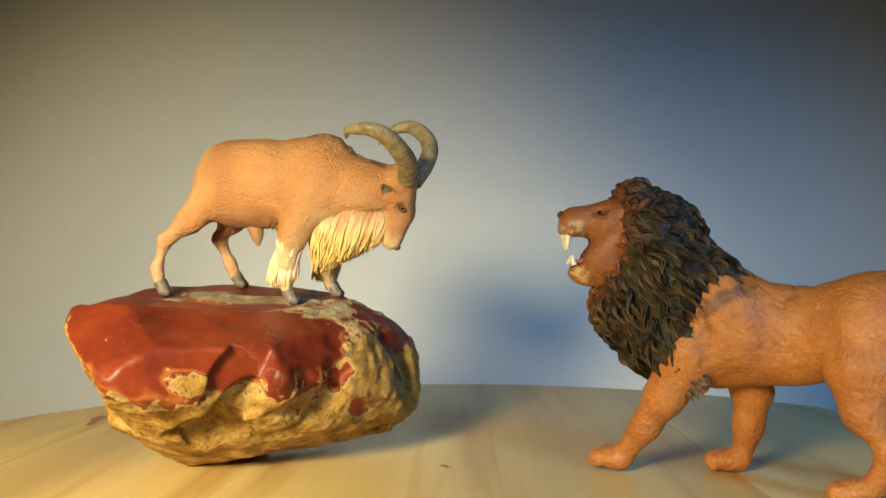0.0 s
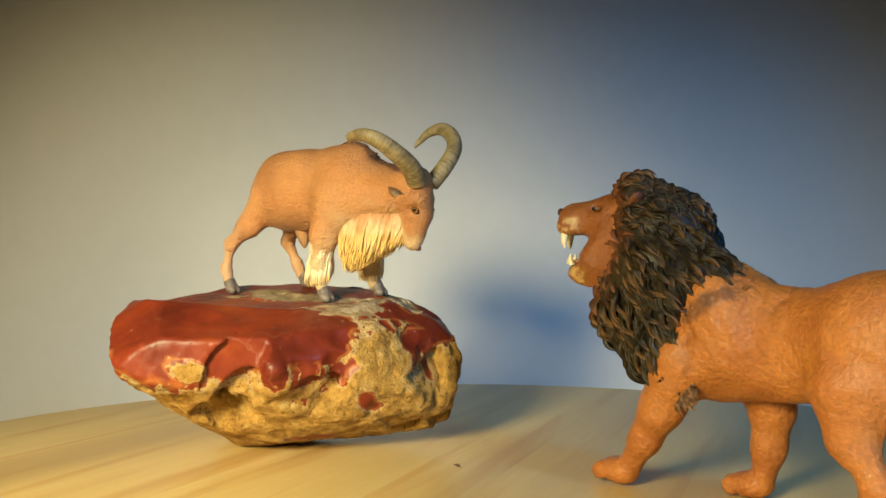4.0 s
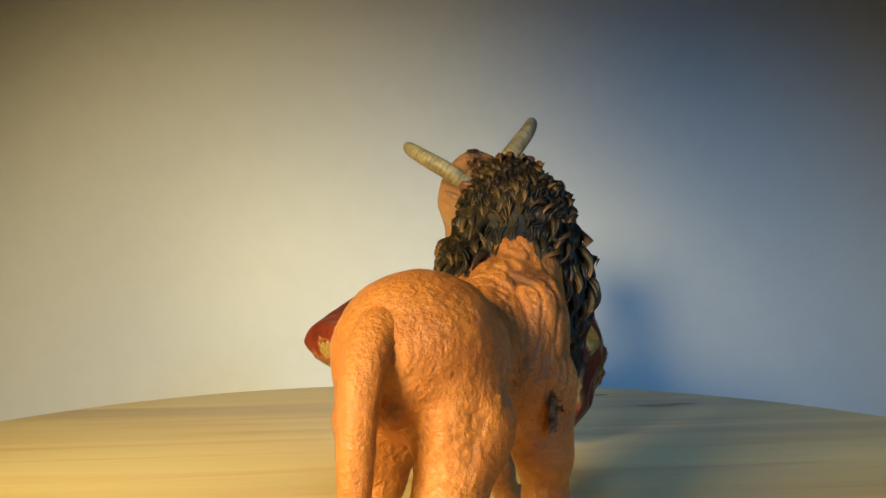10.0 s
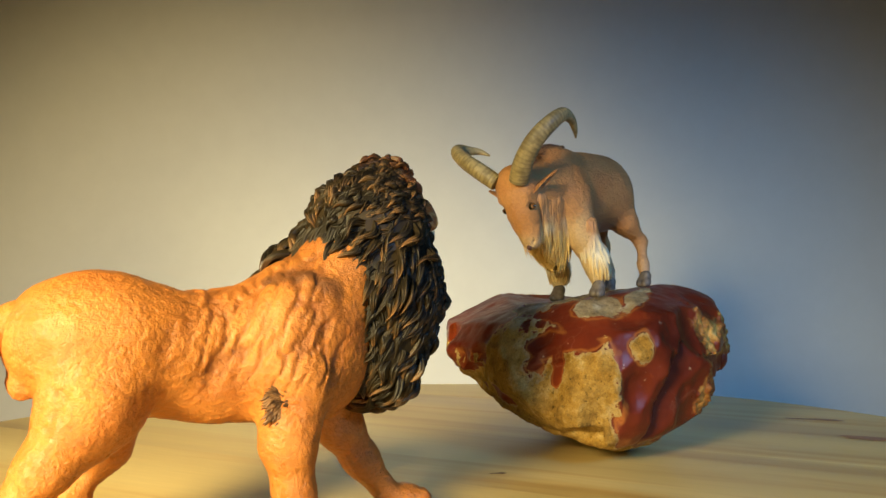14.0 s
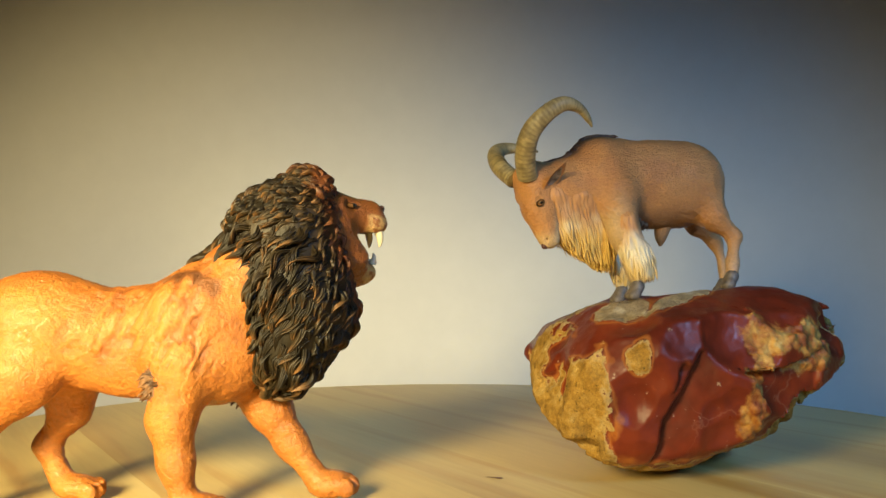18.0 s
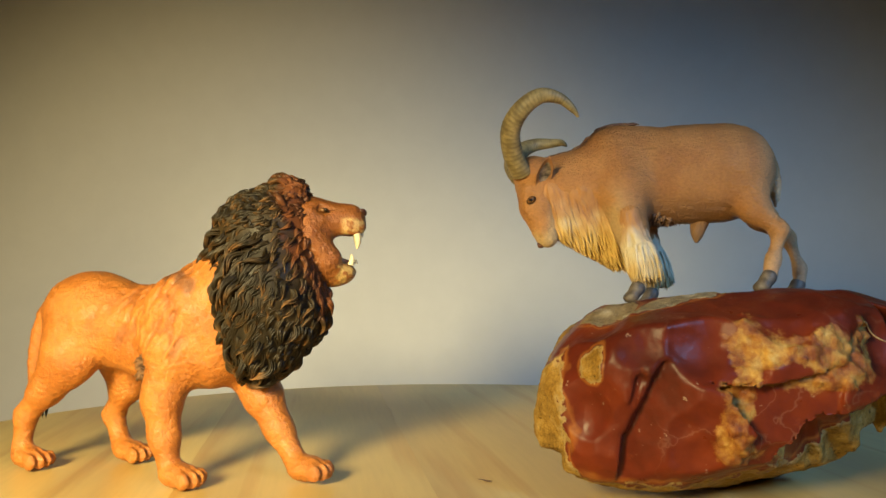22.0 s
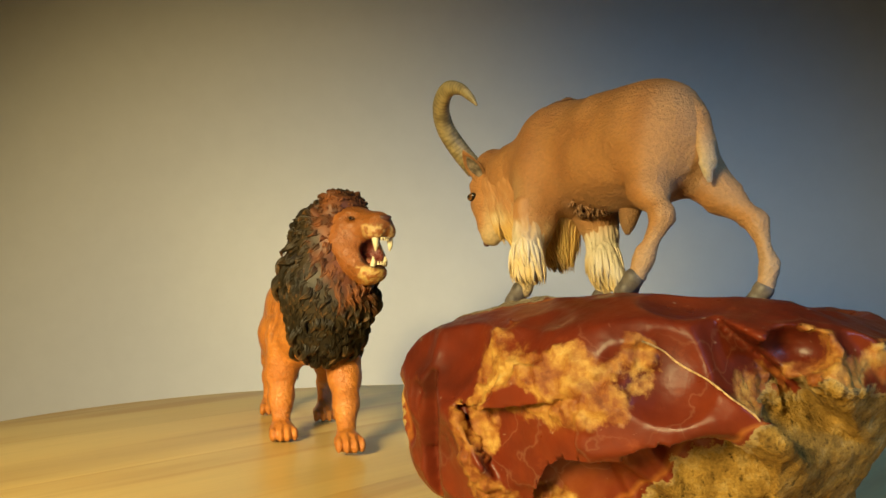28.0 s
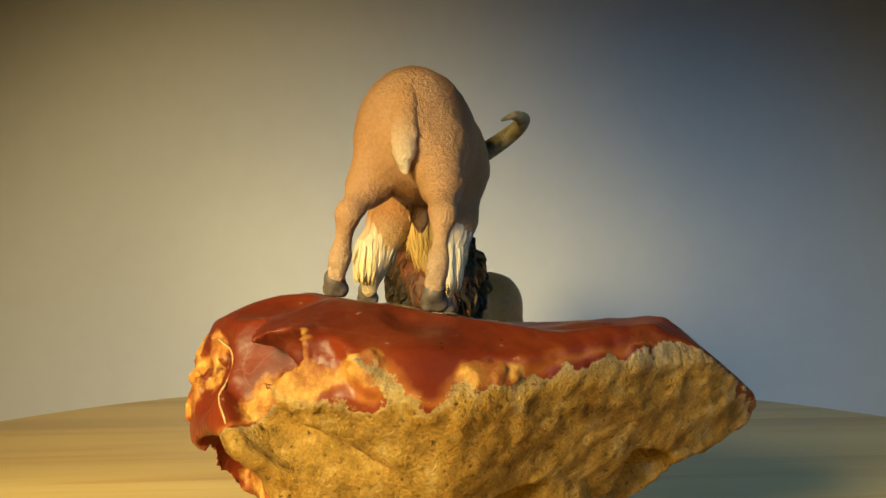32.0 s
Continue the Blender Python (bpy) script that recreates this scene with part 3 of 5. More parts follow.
        if cut[0] > 80 and not (95 < cut[0] < 136 and cut[1] > 6):
            scar(*cut)
    for _ in range(18):
        scar(rng.uniform(165, 380), rng.uniform(-38, 2), rng.uniform(1.0, 2.4), rng.uniform(0, 360), rng.uniform(16, 30), rng.uniform(40, 65), rng.uniform(8, 16))
    clay.limb((12, -26, 27, 11.0), (18.8, -39.4, 30, 2.6), k=3)
    # recess under the overhang, cracks and hollows of the broken side
    z = z + 26

    def hollow(*planes):
        """Takes away what lies inside all the planes, each (normal, point)."""
        new_d = np.full(clay.n, -99.0)
        for n, p in planes:
            n = np.array(n) / np.linalg.norm(n)
            new_d = np.maximum(new_d, (x - p[0]) * n[0] + (y - p[1]) * n[1] + (z - p[2]) * n[2])
        clay.blend(slice(None), new_d, 0.6, True)

    def notch(*cuts):
        """Takes away what lies outside all the planes, each (bearing, rise, distance)."""
        planes = []
        for bearing, rise, away in cuts:
            a, e = radians(bearing), radians(rise)
            n = np.array((math.cos(a) * math.cos(e), math.sin(a) * math.cos(e), math.sin(e)))
            planes.append((-n, n * away + np.array((0, 0, 26))))
        hollow(*planes)

    hollow(((1.0, -0.376, -0.462), (-29, 40, 40)), ((0.416, 0.473, -0.77), (-29, 40, 40)), ((-0.416, -0.473, 0.77), (-33.4, 35.1, 47.9)))
    hollow(((-0.17, -1, 0.05), (2, 44.2, 30)), ((0.2, 0.5, 1), (2, 47, 33)), ((0.8, 0.3, -0.6), (12, 47, 22)), ((-1, 0.2, -0.2), (-9, 47, 28)))
    hollow(((-0.755, -0.656, 0.02), (34.4, 31.5, 24)), ((0.65, -0.59, 0.47), (36, 34, 24)), ((0, 0.2, 1), (34, 38, 37)), ((0.1, -0.3, -1), (36, 34, 18)))
    hollow(((-0.755, -0.656, 0.1), (35, 30, 13)), ((0.9, -0.42, 0.1), (38.2, 31, 13)), ((0, 0, 1), (36, 32, 19)))
    clay.ball((-41.0, 30.5, 44.3), (6.5, 6, 4.2), (0, 0, -40), k=0.6, cut=True)
    # the undercut below the pointed end
    notch((205, -29, 35.8), (203, -12, 38.7))
    notch((206, -41, 32.1), (215, -5, 39.2))
    clay.limb((35, 40, 36, 0.6), (35.5, 37.5, 32, 1.5), (38, 35.5, 23, 0.7), k=0.5, cut=True)
    clay.limb((50, 5, 40, 1.5), (54, 8, 26, 2.0), (50, 4, 14, 1.5), k=1.5, cut=True)
    clay.ball((12, -52, 16), (12, 8, 6), k=2, cut=True)
    clay.ball((40, -22, 18), (7, 6, 6), k=2, cut=True)
    clay.ball((-8, -60, 16), (9, 9, 5), k=2, cut=True)
    clay.ball((-20, -40, 0), (9, 12, 4.5), k=1.5, cut=True)
    clay.ball((14, -34, 0), (8, 12, 4.0), k=1.5, cut=True)
    clay.ball((-52, 0, 0), (10, 9, 4.0), k=1.5, cut=True)
    pts, quads = clay.surface()
    nor = normals_of(relax(pts, quads, 1), quads)
    crust = crust_of(pts, nor)
    rough = step(crust, 0.42, 0.56)
    wave = fbm(pts, 1 / 7.0, 4, 13)
    amber = np.zeros(len(pts))
    for (x0, y0, z0), (x1, y1, z1), thick in (((12, 42, 42), (13, 45, 31), 3.4), ((13, 45, 31), (16, 44, 18), 3.2), ((16, 43, 16), (2, 36, 15), 2.4), ((10, 44, 39), (-12, 47, 38), 4.4),
                                              ((-12, 46, 37), (-17, 42, 44), 3.0), ((6, 44, 33), (-10, 45, 33), 2.6), ((-33, 30, 36), (-46, 28, 41), 4.0), ((-46, 28, 42), (-50, 18, 43), 2.0), ((-52, 2, 42), (-52, -4, 43), 1.6)):
        root, way = np.array((x0, y0, z0)), np.array((x1 - x0, y1 - y0, z1 - z0))
        t = np.clip((pts - root) @ way / (way @ way), 0, 1)
        r = np.linalg.norm(pts - root - t[:, None] * way, axis=1) / thick
        amber = np.maximum(amber, np.clip(0.5 + (1.15 - r + 0.8 * wave) * 0.6, 0, 1))
    rough = np.maximum(rough, 0.75 * step(amber, 0.45, 0.6))
    h = fbm(pts, 1 / 16.0, 2, 5) * 0.35 + fbm(pts, 1 / 4.0, 4, 9) * (0.15 + 0.34 * rough)
    lumps = np.abs(fbm(pts, 1 / 7.0, 2, 33))
    h += rough * (0.3 - 1.6 * np.clip(0.14 - lumps, 0, 1))
    broken = step(amber, 0.46, 0.54)
    h += broken * (1.2 * np.abs(fbm(pts, 1 / 2.6, 4, 41)) - 0.45)
    pts = pts + nor * h[:, None]
    pts[:, 2] = np.maximum(pts[:, 2], 0.1)
    mesh_part("stone", pts, quads, ROCK, base, crust=crust, paint=np.repeat(amber[:, None], 3, 1))
    # a thin pale vein that crosses the recess slantwise
    line = []
    out, along = np.array((-0.75, 0.66, 0)), np.array((0.66, 0.75, 0))
    for k in range(36):
        t = k / 35
        near = pts[(np.abs(pts @ along - 18.1 + 14.7 * t - 0.3 * math.sin(9 * t)) < 0.7) & (np.abs(pts[:, 2] - 46 + 12 * t) < 0.7)]
        if len(near):
            q = near[np.argmax(near @ out)]
            line.append((*q, 0.2 + 0.07 * math.sin(23 * t)))
    for _ in range(6):
        line = [line[0]] + [tuple((a + 2 * b + c) / 4 for a, b, c in zip(*three)) for three in zip(line, line[1:], line[2:])] + [line[-1]]
    P, F, t = tube(line, 6)
    mesh_part("vein", P, F, VEIN, base, "thin pale mineral vein")
    return base


def crust_of(p, n):
    """About 0 in bare jasper, 1 in crust, 0.5 on the border: the crust's upper rim by bearing, and patches."""
    x, y, z = p[:, 0], p[:, 1], p[:, 2]
    wave = fbm(p, 1 / 9.0, 4, 3)
    rim = np.interp(np.degrees(np.arctan2(y, x)) % 360,
                    (0, 12, 20, 28, 60, 75, 100, 115, 128, 140, 165, 185, 210, 228, 245, 256, 268, 290, 306, 323, 335, 350, 360),
                    (40, 34, 32, 6, 5, 8, 10, 18, 28, 38, 40, 41, 45, 48, 33, 28, 26, 26, 27, 32, 42, 45, 40))
    # the pointed end: crust on its flank, bare on its front
    front = step(n[:, 0], -0.85, -0.6) * step(-n[:, 1], 0.2, 0.45) * step(-y, 20, 30)
    rim = rim * (1 - front) + np.minimum(rim, 31.0) * front
    c = 0.5 + (rim - z + 3.2 * wave) / 12

    def patch(px, py, pz, rx, ry, rz, level=1.0):
        r = np.sqrt(((x - px) / rx) ** 2 + ((y - py) / ry) ** 2 + ((z - pz) / rz) ** 2)
        return np.clip(0.5 + (1 - r + 0.45 * wave) * 0.9, 0, level)

    def bare(px, py, pz, rx, ry, rz):
        return 1 - patch(px, py, pz, rx, ry, rz)

    c = np.where(z > 45.5 + wave, np.minimum(c, 0.3), c)
    for args in ((45, -5, 36, 9, 9, 8), (54, 18, 22, 8, 7, 15), (46, 32, 37, 4, 4, 5),
                 (34, 16, 47, 11, 6, 4), (24, 24, 49, 14, 3, 4), (8, 2, 49, 22, 7, 4), (30, -6, 46, 8, 7, 4), (22, -12, 46, 11, 4, 4), (-12, 8, 51, 9, 4, 4), (-2, -51, 30, 6, 5, 3)):
        c = np.maximum(c, patch(*args))
    c = c - 0.7 * step(fbm(p, 1 / 5.0, 3, 17), 0.22, 0.36) * step(x, 4, 16) * step(-y, -4, 6)
    for args in ((46, 6, 29, 5, 1.8, 8), (47, -1, 37, 5, 8, 5), (49, -3, 29, 4, 5, 4), (50, 12, 40, 5, 8, 5), (36, -17, 18, 2.6, 5, 5), (30, -24, 26, 2.2, 4, 5), (17, -9, 5, 9, 6, 3)):
        c = np.minimum(c, bare(*args))
    return np.clip(c, 0, 1)


# ---- the goat ----
def goat():
    base = tagged(new("goat_figurine"), "painted toy Barbary sheep ram standing head down on the rock", "toy goat")
    Z = 48.0

    def shift(p):
        q = np.array(p, float)
        q[:, 0] = np.where(q[:, 0] > 10, 10 + (q[:, 0] - 10) * 0.955, q[:, 0])
        q[:, 2] -= Z
        return q

    c = Clay((-45, -20, 44), (62, 24, 104), 0.5)
    c.ball((-10.5, 1.6, 85), (11.8, 10.4, 12.6), (0, -8, 0), k=4)
    c.ball((1, 0, 84.2), (20, 11.6, 13.8), k=5)
    c.ball((19, -1, 83.5), (13, 11.2, 14.5), k=5)
    c.limb((25, -2, 92.8, 3.0), (12, -1, 93.2, 4.0), k=3)
    c.limb((26, -1.8, 94.2, 0.9), (19, -1.4, 95.2, 1.2), k=1.4)
    c.limb((22, -1, 84, 11.2), (33, -0.5, 82, 8.0), (43.5, 0, 82, 6.4), k=4)
    c.limb((45.4, 0, 84, 5.4), (44.6, 2.3, 75.5, 4.4), (42.0, 4, 66.6, 2.8), k=2.2)
    c.limb((42.6, 2.6, 74, 4.2), (40.6, 3.9, 66.8, 2.3), k=2)
    c.limb((47.4, 5.2, 79.4, 1.3), (47.6, -2.2, 78.6, 1.3), k=2)
    c.limb((40.4, 4.0, 67.8, 0.5), (43.4, 5.6, 66.6, 0.5), k=0.6, cut=True)
    c.ball((46.3, 7.2, 76.8), (1.7, 1.4, 1.3), k=0.8, cut=True)
    c.ball((46.6, -3.0, 75.8), (1.7, 1.4, 1.3), k=0.8, cut=True)
    # hind legs
    c.limb((-14, -3.4, 81, 6.6), (-21, -5.6, 73, 3.6), (-28.8, -6.5, 67, 1.8), (-32, -5.8, 58, 1.3), (-31.5, -5.3, 54.5, 1.8), k=3)
    c.limb((-12.2, 5.6, 82, 6.8), (-14.4, 9.2, 74, 3.8), (-20.2, 12, 68, 1.9), (-17.4, 14.2, 60, 1.4), (-16.4, 15, 56.5, 1.8), k=3)
    # forelegs
    c.limb((18, -5.6, 80, 8.0), (13, -6.2, 69, 4.5), (10.5, -5.4, 60, 2.7), (9.8, -4.2, 52.5, 1.9), k=3)
    c.limb((20, 5.4, 79, 8), (18.5, 9.6, 68, 4.3), (17.3, 12.8, 59, 2.6), (17.2, 14.2, 53, 1.9), k=3)
    pts, quads = c.surface()
    pts = relax(pts, quads, 3)
    nor = normals_of(pts, quads)
    h = fbm(pts * np.array([0.5, 1, 1]), 1 / 1.3, 2, 21) * 0.13 + fbm(pts, 1 / 9.0, 2, 4) * 0.25
    pts = pts + nor * h[:, None]
    x, y, z = pts[:, 0], pts[:, 1], pts[:, 2]
    cream, dark = (0.66, 0.50, 0.28), (0.16, 0.075, 0.035)
    w = fbm(pts, 1 / 6.0, 3, 8)
    paint = lerp((0.53, 0.248, 0.090), (0.47, 0.205, 0.072), step(w, -0.5, 0.8))
    legs = step(70 - z + 2 * w, 0, 10) * step(x, -6, 0)
    paint = paint * (1 - legs[:, None]) + lerp(cream, cream, legs) * legs[:, None]
    pale = step(79.0 - z + 3 * w, 0, 10) * step(x, 18, 25) * (1 - step(x, 39, 43))
    paint = paint * (1 - 0.8 * pale[:, None]) + lerp(cream, cream, pale) * 0.8 * pale[:, None]
    ridge = step(nor[:, 2], 0.5, 0.8) * step(3.2 - np.abs(y + 1.2) + w, 0, 1.6) * step(x, 15, 20) * step(43 - x, 0, 3)
    paint = paint * (1 - ridge[:, None]) + lerp(dark, dark, ridge) * ridge[:, None]
    def brush(mask, colour, amount):
        nonlocal paint
        m = (amount * mask)[:, None]
        paint = paint * (1 - m) + np.array(colour) * m

    # hind legs and rump pale behind, lower hind legs dusty cream, downward-facing belly darker brown
    back = step(-nor[:, 0] + 0.25 * w, -0.1, 0.55)
    brush(step(72 - z + 2 * w, 0, 12) * step(-x, 8, 12), (0.64, 0.44, 0.28), 0.5)
    brush(back * step(-x, 12, 19), (0.64, 0.44, 0.27), 0.35)
    brush(step(64 - z + w, 0, 8) * step(-x, 8, 12) * (0.4 + 0.6 * back), (0.68, 0.48, 0.34), 0.45)
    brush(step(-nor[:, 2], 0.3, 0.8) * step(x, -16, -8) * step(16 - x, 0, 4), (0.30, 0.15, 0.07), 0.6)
    # pale shoulder blending into the throat, brown shading behind it
    brush(step(84 - z + 3 * w, 0, 16) * step(x, 12, 20) * (1 - step(x, 36, 42)), (0.60, 0.40, 0.21), 0.40)
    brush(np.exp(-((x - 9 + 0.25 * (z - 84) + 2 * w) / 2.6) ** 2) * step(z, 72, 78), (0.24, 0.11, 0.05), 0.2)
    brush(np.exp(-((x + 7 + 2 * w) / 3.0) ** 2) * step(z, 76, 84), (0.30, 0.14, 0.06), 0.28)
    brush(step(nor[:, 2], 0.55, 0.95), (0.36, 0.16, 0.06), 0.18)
    muzzle = step(70 - z, 0, 4) * step(x, 36, 39)
    paint = paint * (1 - 0.4 * muzzle[:, None]) + lerp(cream, cream, muzzle) * 0.4 * muzzle[:, None]
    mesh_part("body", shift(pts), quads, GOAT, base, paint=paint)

    # dark crest: a pointed tuft on the withers and short hair down the neck
    rng = random.Random(3)
    lk = Locks()
    for k in range(150):
        s = rng.uniform(17, 42)
        if 27 < s < 29.5:
            continue
        strip = pts[(np.abs(x - s) < 0.8) & (np.abs(y + 1.2) < 6)]
        topp = strip[np.argmax(strip[:, 2])]
        wide = rng.uniform(-1.3, 1.3)
        lk.add((s, topp[1] + wide, topp[2] - 0.4 - 0.15 * wide * wide), (-1.0, 0.1 * wide, 0.28), (0, 0, 1), rng.uniform(2.2, 3.6) if s < 27 else rng.uniform(1.4, 2.4), 0.45, 0.6 if s < 27 else 0.45, rng.uniform(-0.08, 0.08), 4)
    P = np.array(lk.p)
    tagged(mesh_part("crest", shift(P), lk.f, HAIR, base, "dark brown crest of short hair", paint=lerp((0.11, 0.05, 0.03), (0.20, 0.095, 0.05), step(fbm(P, 0.8, 2, 5), -0.5, 0.6))), kind="stuff")

    # throat mane and leg hair: grooved masses with ragged lower edges
    rng = random.Random(5)

    def grooved(solid, lean, depth, seed):
        bp, bq = solid.surface()
        bp = relax(bp, bq, 2)
        bn = normals_of(bp, bq)
        q = bp.copy()
        q[:, 0] -= lean * (bp[:, 2] - 70)
        q += 0.22 * np.stack([fbm(bp, 1 / 5.0, 2, seed + k) for k in range(3)], 1)
        q[:, 2] *= 0.09
        g = 1.0 - np.abs(fbm(q, 1.0, 2, seed)) * 2.2
        bp = bp + bn * (depth * np.clip(g, -0.6, 1.0))[:, None]
        return bp, bq, bn, g

    c = Clay((6, -18, 50), (50, 20, 92), 0.36)
    c.limb((39.5, 2.5, 79, 5.0), (36.5, 2.0, 72, 4.2), (32.5, 1.4, 66.5, 2.0), k=3)
    c.limb((31, 0.6, 79, 8.0), (29.5, 0.6, 70.5, 5.8), (27.5, 0.6, 63.5, 2.2), k=3)
    c.limb((23, 0, 77, 8.4), (23, 0, 69, 6.2), (23.5, 0.2, 61.5, 2.4), k=3)
    bp, bq, bn, g = grooved(c, 0.35, 0.24, 3)
    lk = Locks()
    order = [i for i in range(len(bp)) if bn[i][2] < 0.35 and bp[i][0] > 16 and bp[i][2] < 62 + 17 * rng.random()]
    rng.shuffle(order)
    for i in order[:1700]:
        p, n = bp[i], bn[i]
        flow = np.array((-0.36, 0.0, -1.0))
        low = 58.5 + 0.42 * max(p[0] - 23, 0) + rng.uniform(-1.8, 2.2)
        flow -= n * (flow @ n) * (0.85 if n[2] > -0.5 else 0.3)
        lk.add(p - n * 0.12, flow, n + np.array((0, 0, 0.15)), min(rng.uniform(6.0, 11.0), max((p[2] - low) * 1.05, 1.8)), rng.uniform(0.34, 0.58), rng.uniform(0.14, 0.22), rng.uniform(-0.08, 0.08), 7, 0.0)
    n0 = len(bp)
    P = np.concatenate([bp, np.array(lk.p)])
    F = bq.tolist() + [[i + n0 for i in f] for f in lk.f]
    yel, wh, tn = (0.74, 0.49, 0.15), (0.74, 0.61, 0.38), np.array((0.46, 0.225, 0.09))
    w = fbm(P, 1 / 3.0, 3, 2)
    groove = np.concatenate([np.clip(0.92 + 0.12 * g, 0.78, 1.04), np.ones(len(P) - n0)])
    paint = lerp(wh, yel, step(70 - P[:, 2] + 4 * w, -7, 6)) * groove[:, None]
    high = step(P[:, 2] - 64.5 + 3.0 * w, 0, 12)[:, None]
    ob = mesh_part("throat_mane", shift(P), F, HAIR, base, "long cream and yellow throat hair", paint=paint * (1 - high) + tn * high)
    tagged(ob, kind="stuff")

    for sx, sy, low, ex, ey in ((11.4, -5.8, 53.5, 9.4, -4.4), (17.8, 11.6, 55, 16.6, 14.2)):
        c = Clay((sx - 14, sy - 12, 48), (sx + 12, sy + 12, 80), 0.33)
        c.limb((sx + 1.6, sy - 0.4, 72, 3.2), (sx + 0.2, sy, 65.5, 3.5), (ex + 0.5, ey - 0.05 * ey, low + 6, 3.3), (ex + 0.2, ey, low + 3.6, 3.2), k=2)
        c.limb((ex - 0.6, ey, low + 8, 2.6), (ex - 2.6, ey, low + 3.6, 2.3), k=1.5)
        bp, bq, bn, g = grooved(c, 0.2, 0.36, 11)
        lk = Locks()
        order = [i for i in range(len(bp)) if bn[i][2] < 0.5 and bp[i][2] < low + 2.5 + 9 * rng.random()]
        rng.shuffle(order)
        for i in order[:480]:
            p, n = bp[i], bn[i]
            flow = np.array((-0.2, 0.0, -1.0))
            flow -= n * (flow @ n) * 0.8
            flow += 0.09 * n
            lk.add(p - n * 0.16, flow, n + np.array((0, 0, 0.15)), min(rng.uniform(3.4, 6.0), max(p[2] - low + rng.uniform(-0.6, 1.8), 1.2)), rng.uniform(0.35, 0.6), rng.uniform(0.2, 0.3), rng.uniform(-0.06, 0.06), 5, 0.0)
        n0 = len(bp)
        P = np.concatenate([bp, np.array(lk.p)])
        F = bq.tolist() + [[i + n0 for i in f] for f in lk.f]
        w = fbm(P, 1 / 4.0, 2, 7)
        groove = np.concatenate([np.clip(0.92 + 0.12 * g, 0.78, 1.04), np.ones(len(P) - n0)])
        paint = lerp((0.76, 0.66, 0.48), (0.70, 0.50, 0.22), step(low + 7 - P[:, 2] + 3 * w, 0, 7)) * groove[:, None]
        high = step(P[:, 2] - 62 + 2 * w, 0, 9)[:, None]
        tagged(mesh_part("leg_hair", shift(P), F, HAIR, base, "shaggy cream leg hair", paint=paint * (1 - high) + tn * high), kind="stuff")

    # curled fringe along the belly
    lk = Locks()
    for k in range(460):
        t = rng.random()
        v = rng.uniform(-1.25, 1.25)
        lk.add((-8 + 20 * t, 4.6 * v, 70.6 + 4.4 * (1 - t) ** 2 + 2.0 * v * v), (0.5 * rng.uniform(-1, 1), 0.5 * v, -0.8), (0, v, -0.4), rng.uniform(0.9, 1.7), 0.36, 0.4, rng.uniform(-0.3, 0.3), 3)
    P = np.array(lk.p)
    tagged(mesh_part("belly_fringe", shift(P), lk.f, HAIR, base, "brown curled belly hair", paint=lerp((0.34, 0.18, 0.09), (0.20, 0.10, 0.05), step(fbm(P, 1.0, 2, 5), -0.5, 0.5))), kind="stuff")

    # tail and pouch
    P, F, t = tube([(-17.6, 1.2, 93.5, 1.6), (-20.6, 1.2, 89.5, 2.3), (-22.2, 1.3, 84, 2.6), (-22.8, 1.2, 79.0, 2.1), (-23.0, 1.0, 75.0, 0.4)], 18, None, 0.7)
    P = P + (fbm(P, 1 / 1.4, 2, 16) * 0.22)[:, None]
    mesh_part("tail", shift(P), F, GOAT, base, paint=lerp((0.55, 0.29, 0.13), (0.76, 0.62, 0.44), step(t, 0.35, 0.9)))
    P, F, t = tube([(-3, 0.3, 73, 2.8), (-2, 0.3, 69.8, 2.3), (-1.6, 0.3, 67.2, 1.6), (-1.4, 0.3, 65.2, 0.4)])
    mesh_part("pouch", shift(P), F, GOAT, base, paint=lerp((0.42, 0.21, 0.09), (0.36, 0.20, 0.09), t))

    # horns, ringed
    ring = lambda t: 0.032 * abs(math.sin(t * 125)) ** 0.7 * (1 - t) ** 0.5
    for st in (((48.6, 3.6, 84.0, 3.0), (51.4, 7.0, 89.3, 3.0), (52.2, 11.2, 95.0, 2.8), (49.4, 14.6, 99.8, 2.5), (44.4, 16.2, 103.0, 2.1), (39.2, 16.2, 102.4, 1.5), (35.6, 15.6, 99.8, 1.0), (33.8, 15, 97.6, 0.3)),
               ((48.6, -4.2, 84.0, 3.0), (50.2, -9.5, 87.8, 3.0), (49.0, -15.5, 91.4, 2.8), (46.4, -20, 94.4, 2.5), (42.6, -21.8, 96.0, 2.1), (38.2, -21.3, 96.3, 1.6), (34.8, -19.4, 96.2, 1.1), (33.4, -16.4, 94.8, 0.35))):
        P, F, t = tube(st, 18, ring, 0.85, (0, 0, 1), 34)
        w = fbm(P, 1 / 2.0, 3, 12) + 0.5 - 0.9 * np.abs(np.sin(t * 125)) ** 0.7
        mesh_part("horn", shift(P), F, HORN, base, "curved ringed grey-olive horn", paint=lerp((0.33, 0.26, 0.13), (0.17, 0.130, 0.065), step(w, -0.7, 0.9)))

    # ears: hollow leaves that stand out sideways, open downwards and back
    for sy, root, tip in ((1, (43.4, 5.0, 80.4), (41.8, 12.8, 88.0)), (-1, (43.8, -4.6, 79.4), (42.8, -10.4, 82.8))):
        root, tip = np.array(root), np.array(tip)
        ax = (tip - root) / np.linalg.norm(tip - root)
        ax_len = np.linalg.norm(tip - root)
        front = np.array((-0.08 - 0.20 * sy, 0.8 * sy, -0.55))
        front -= ax * (front @ ax)
        front /= np.linalg.norm(front)
        across = np.cross(ax, front)
        P, F = [], []
        nu, nv = 12, 10
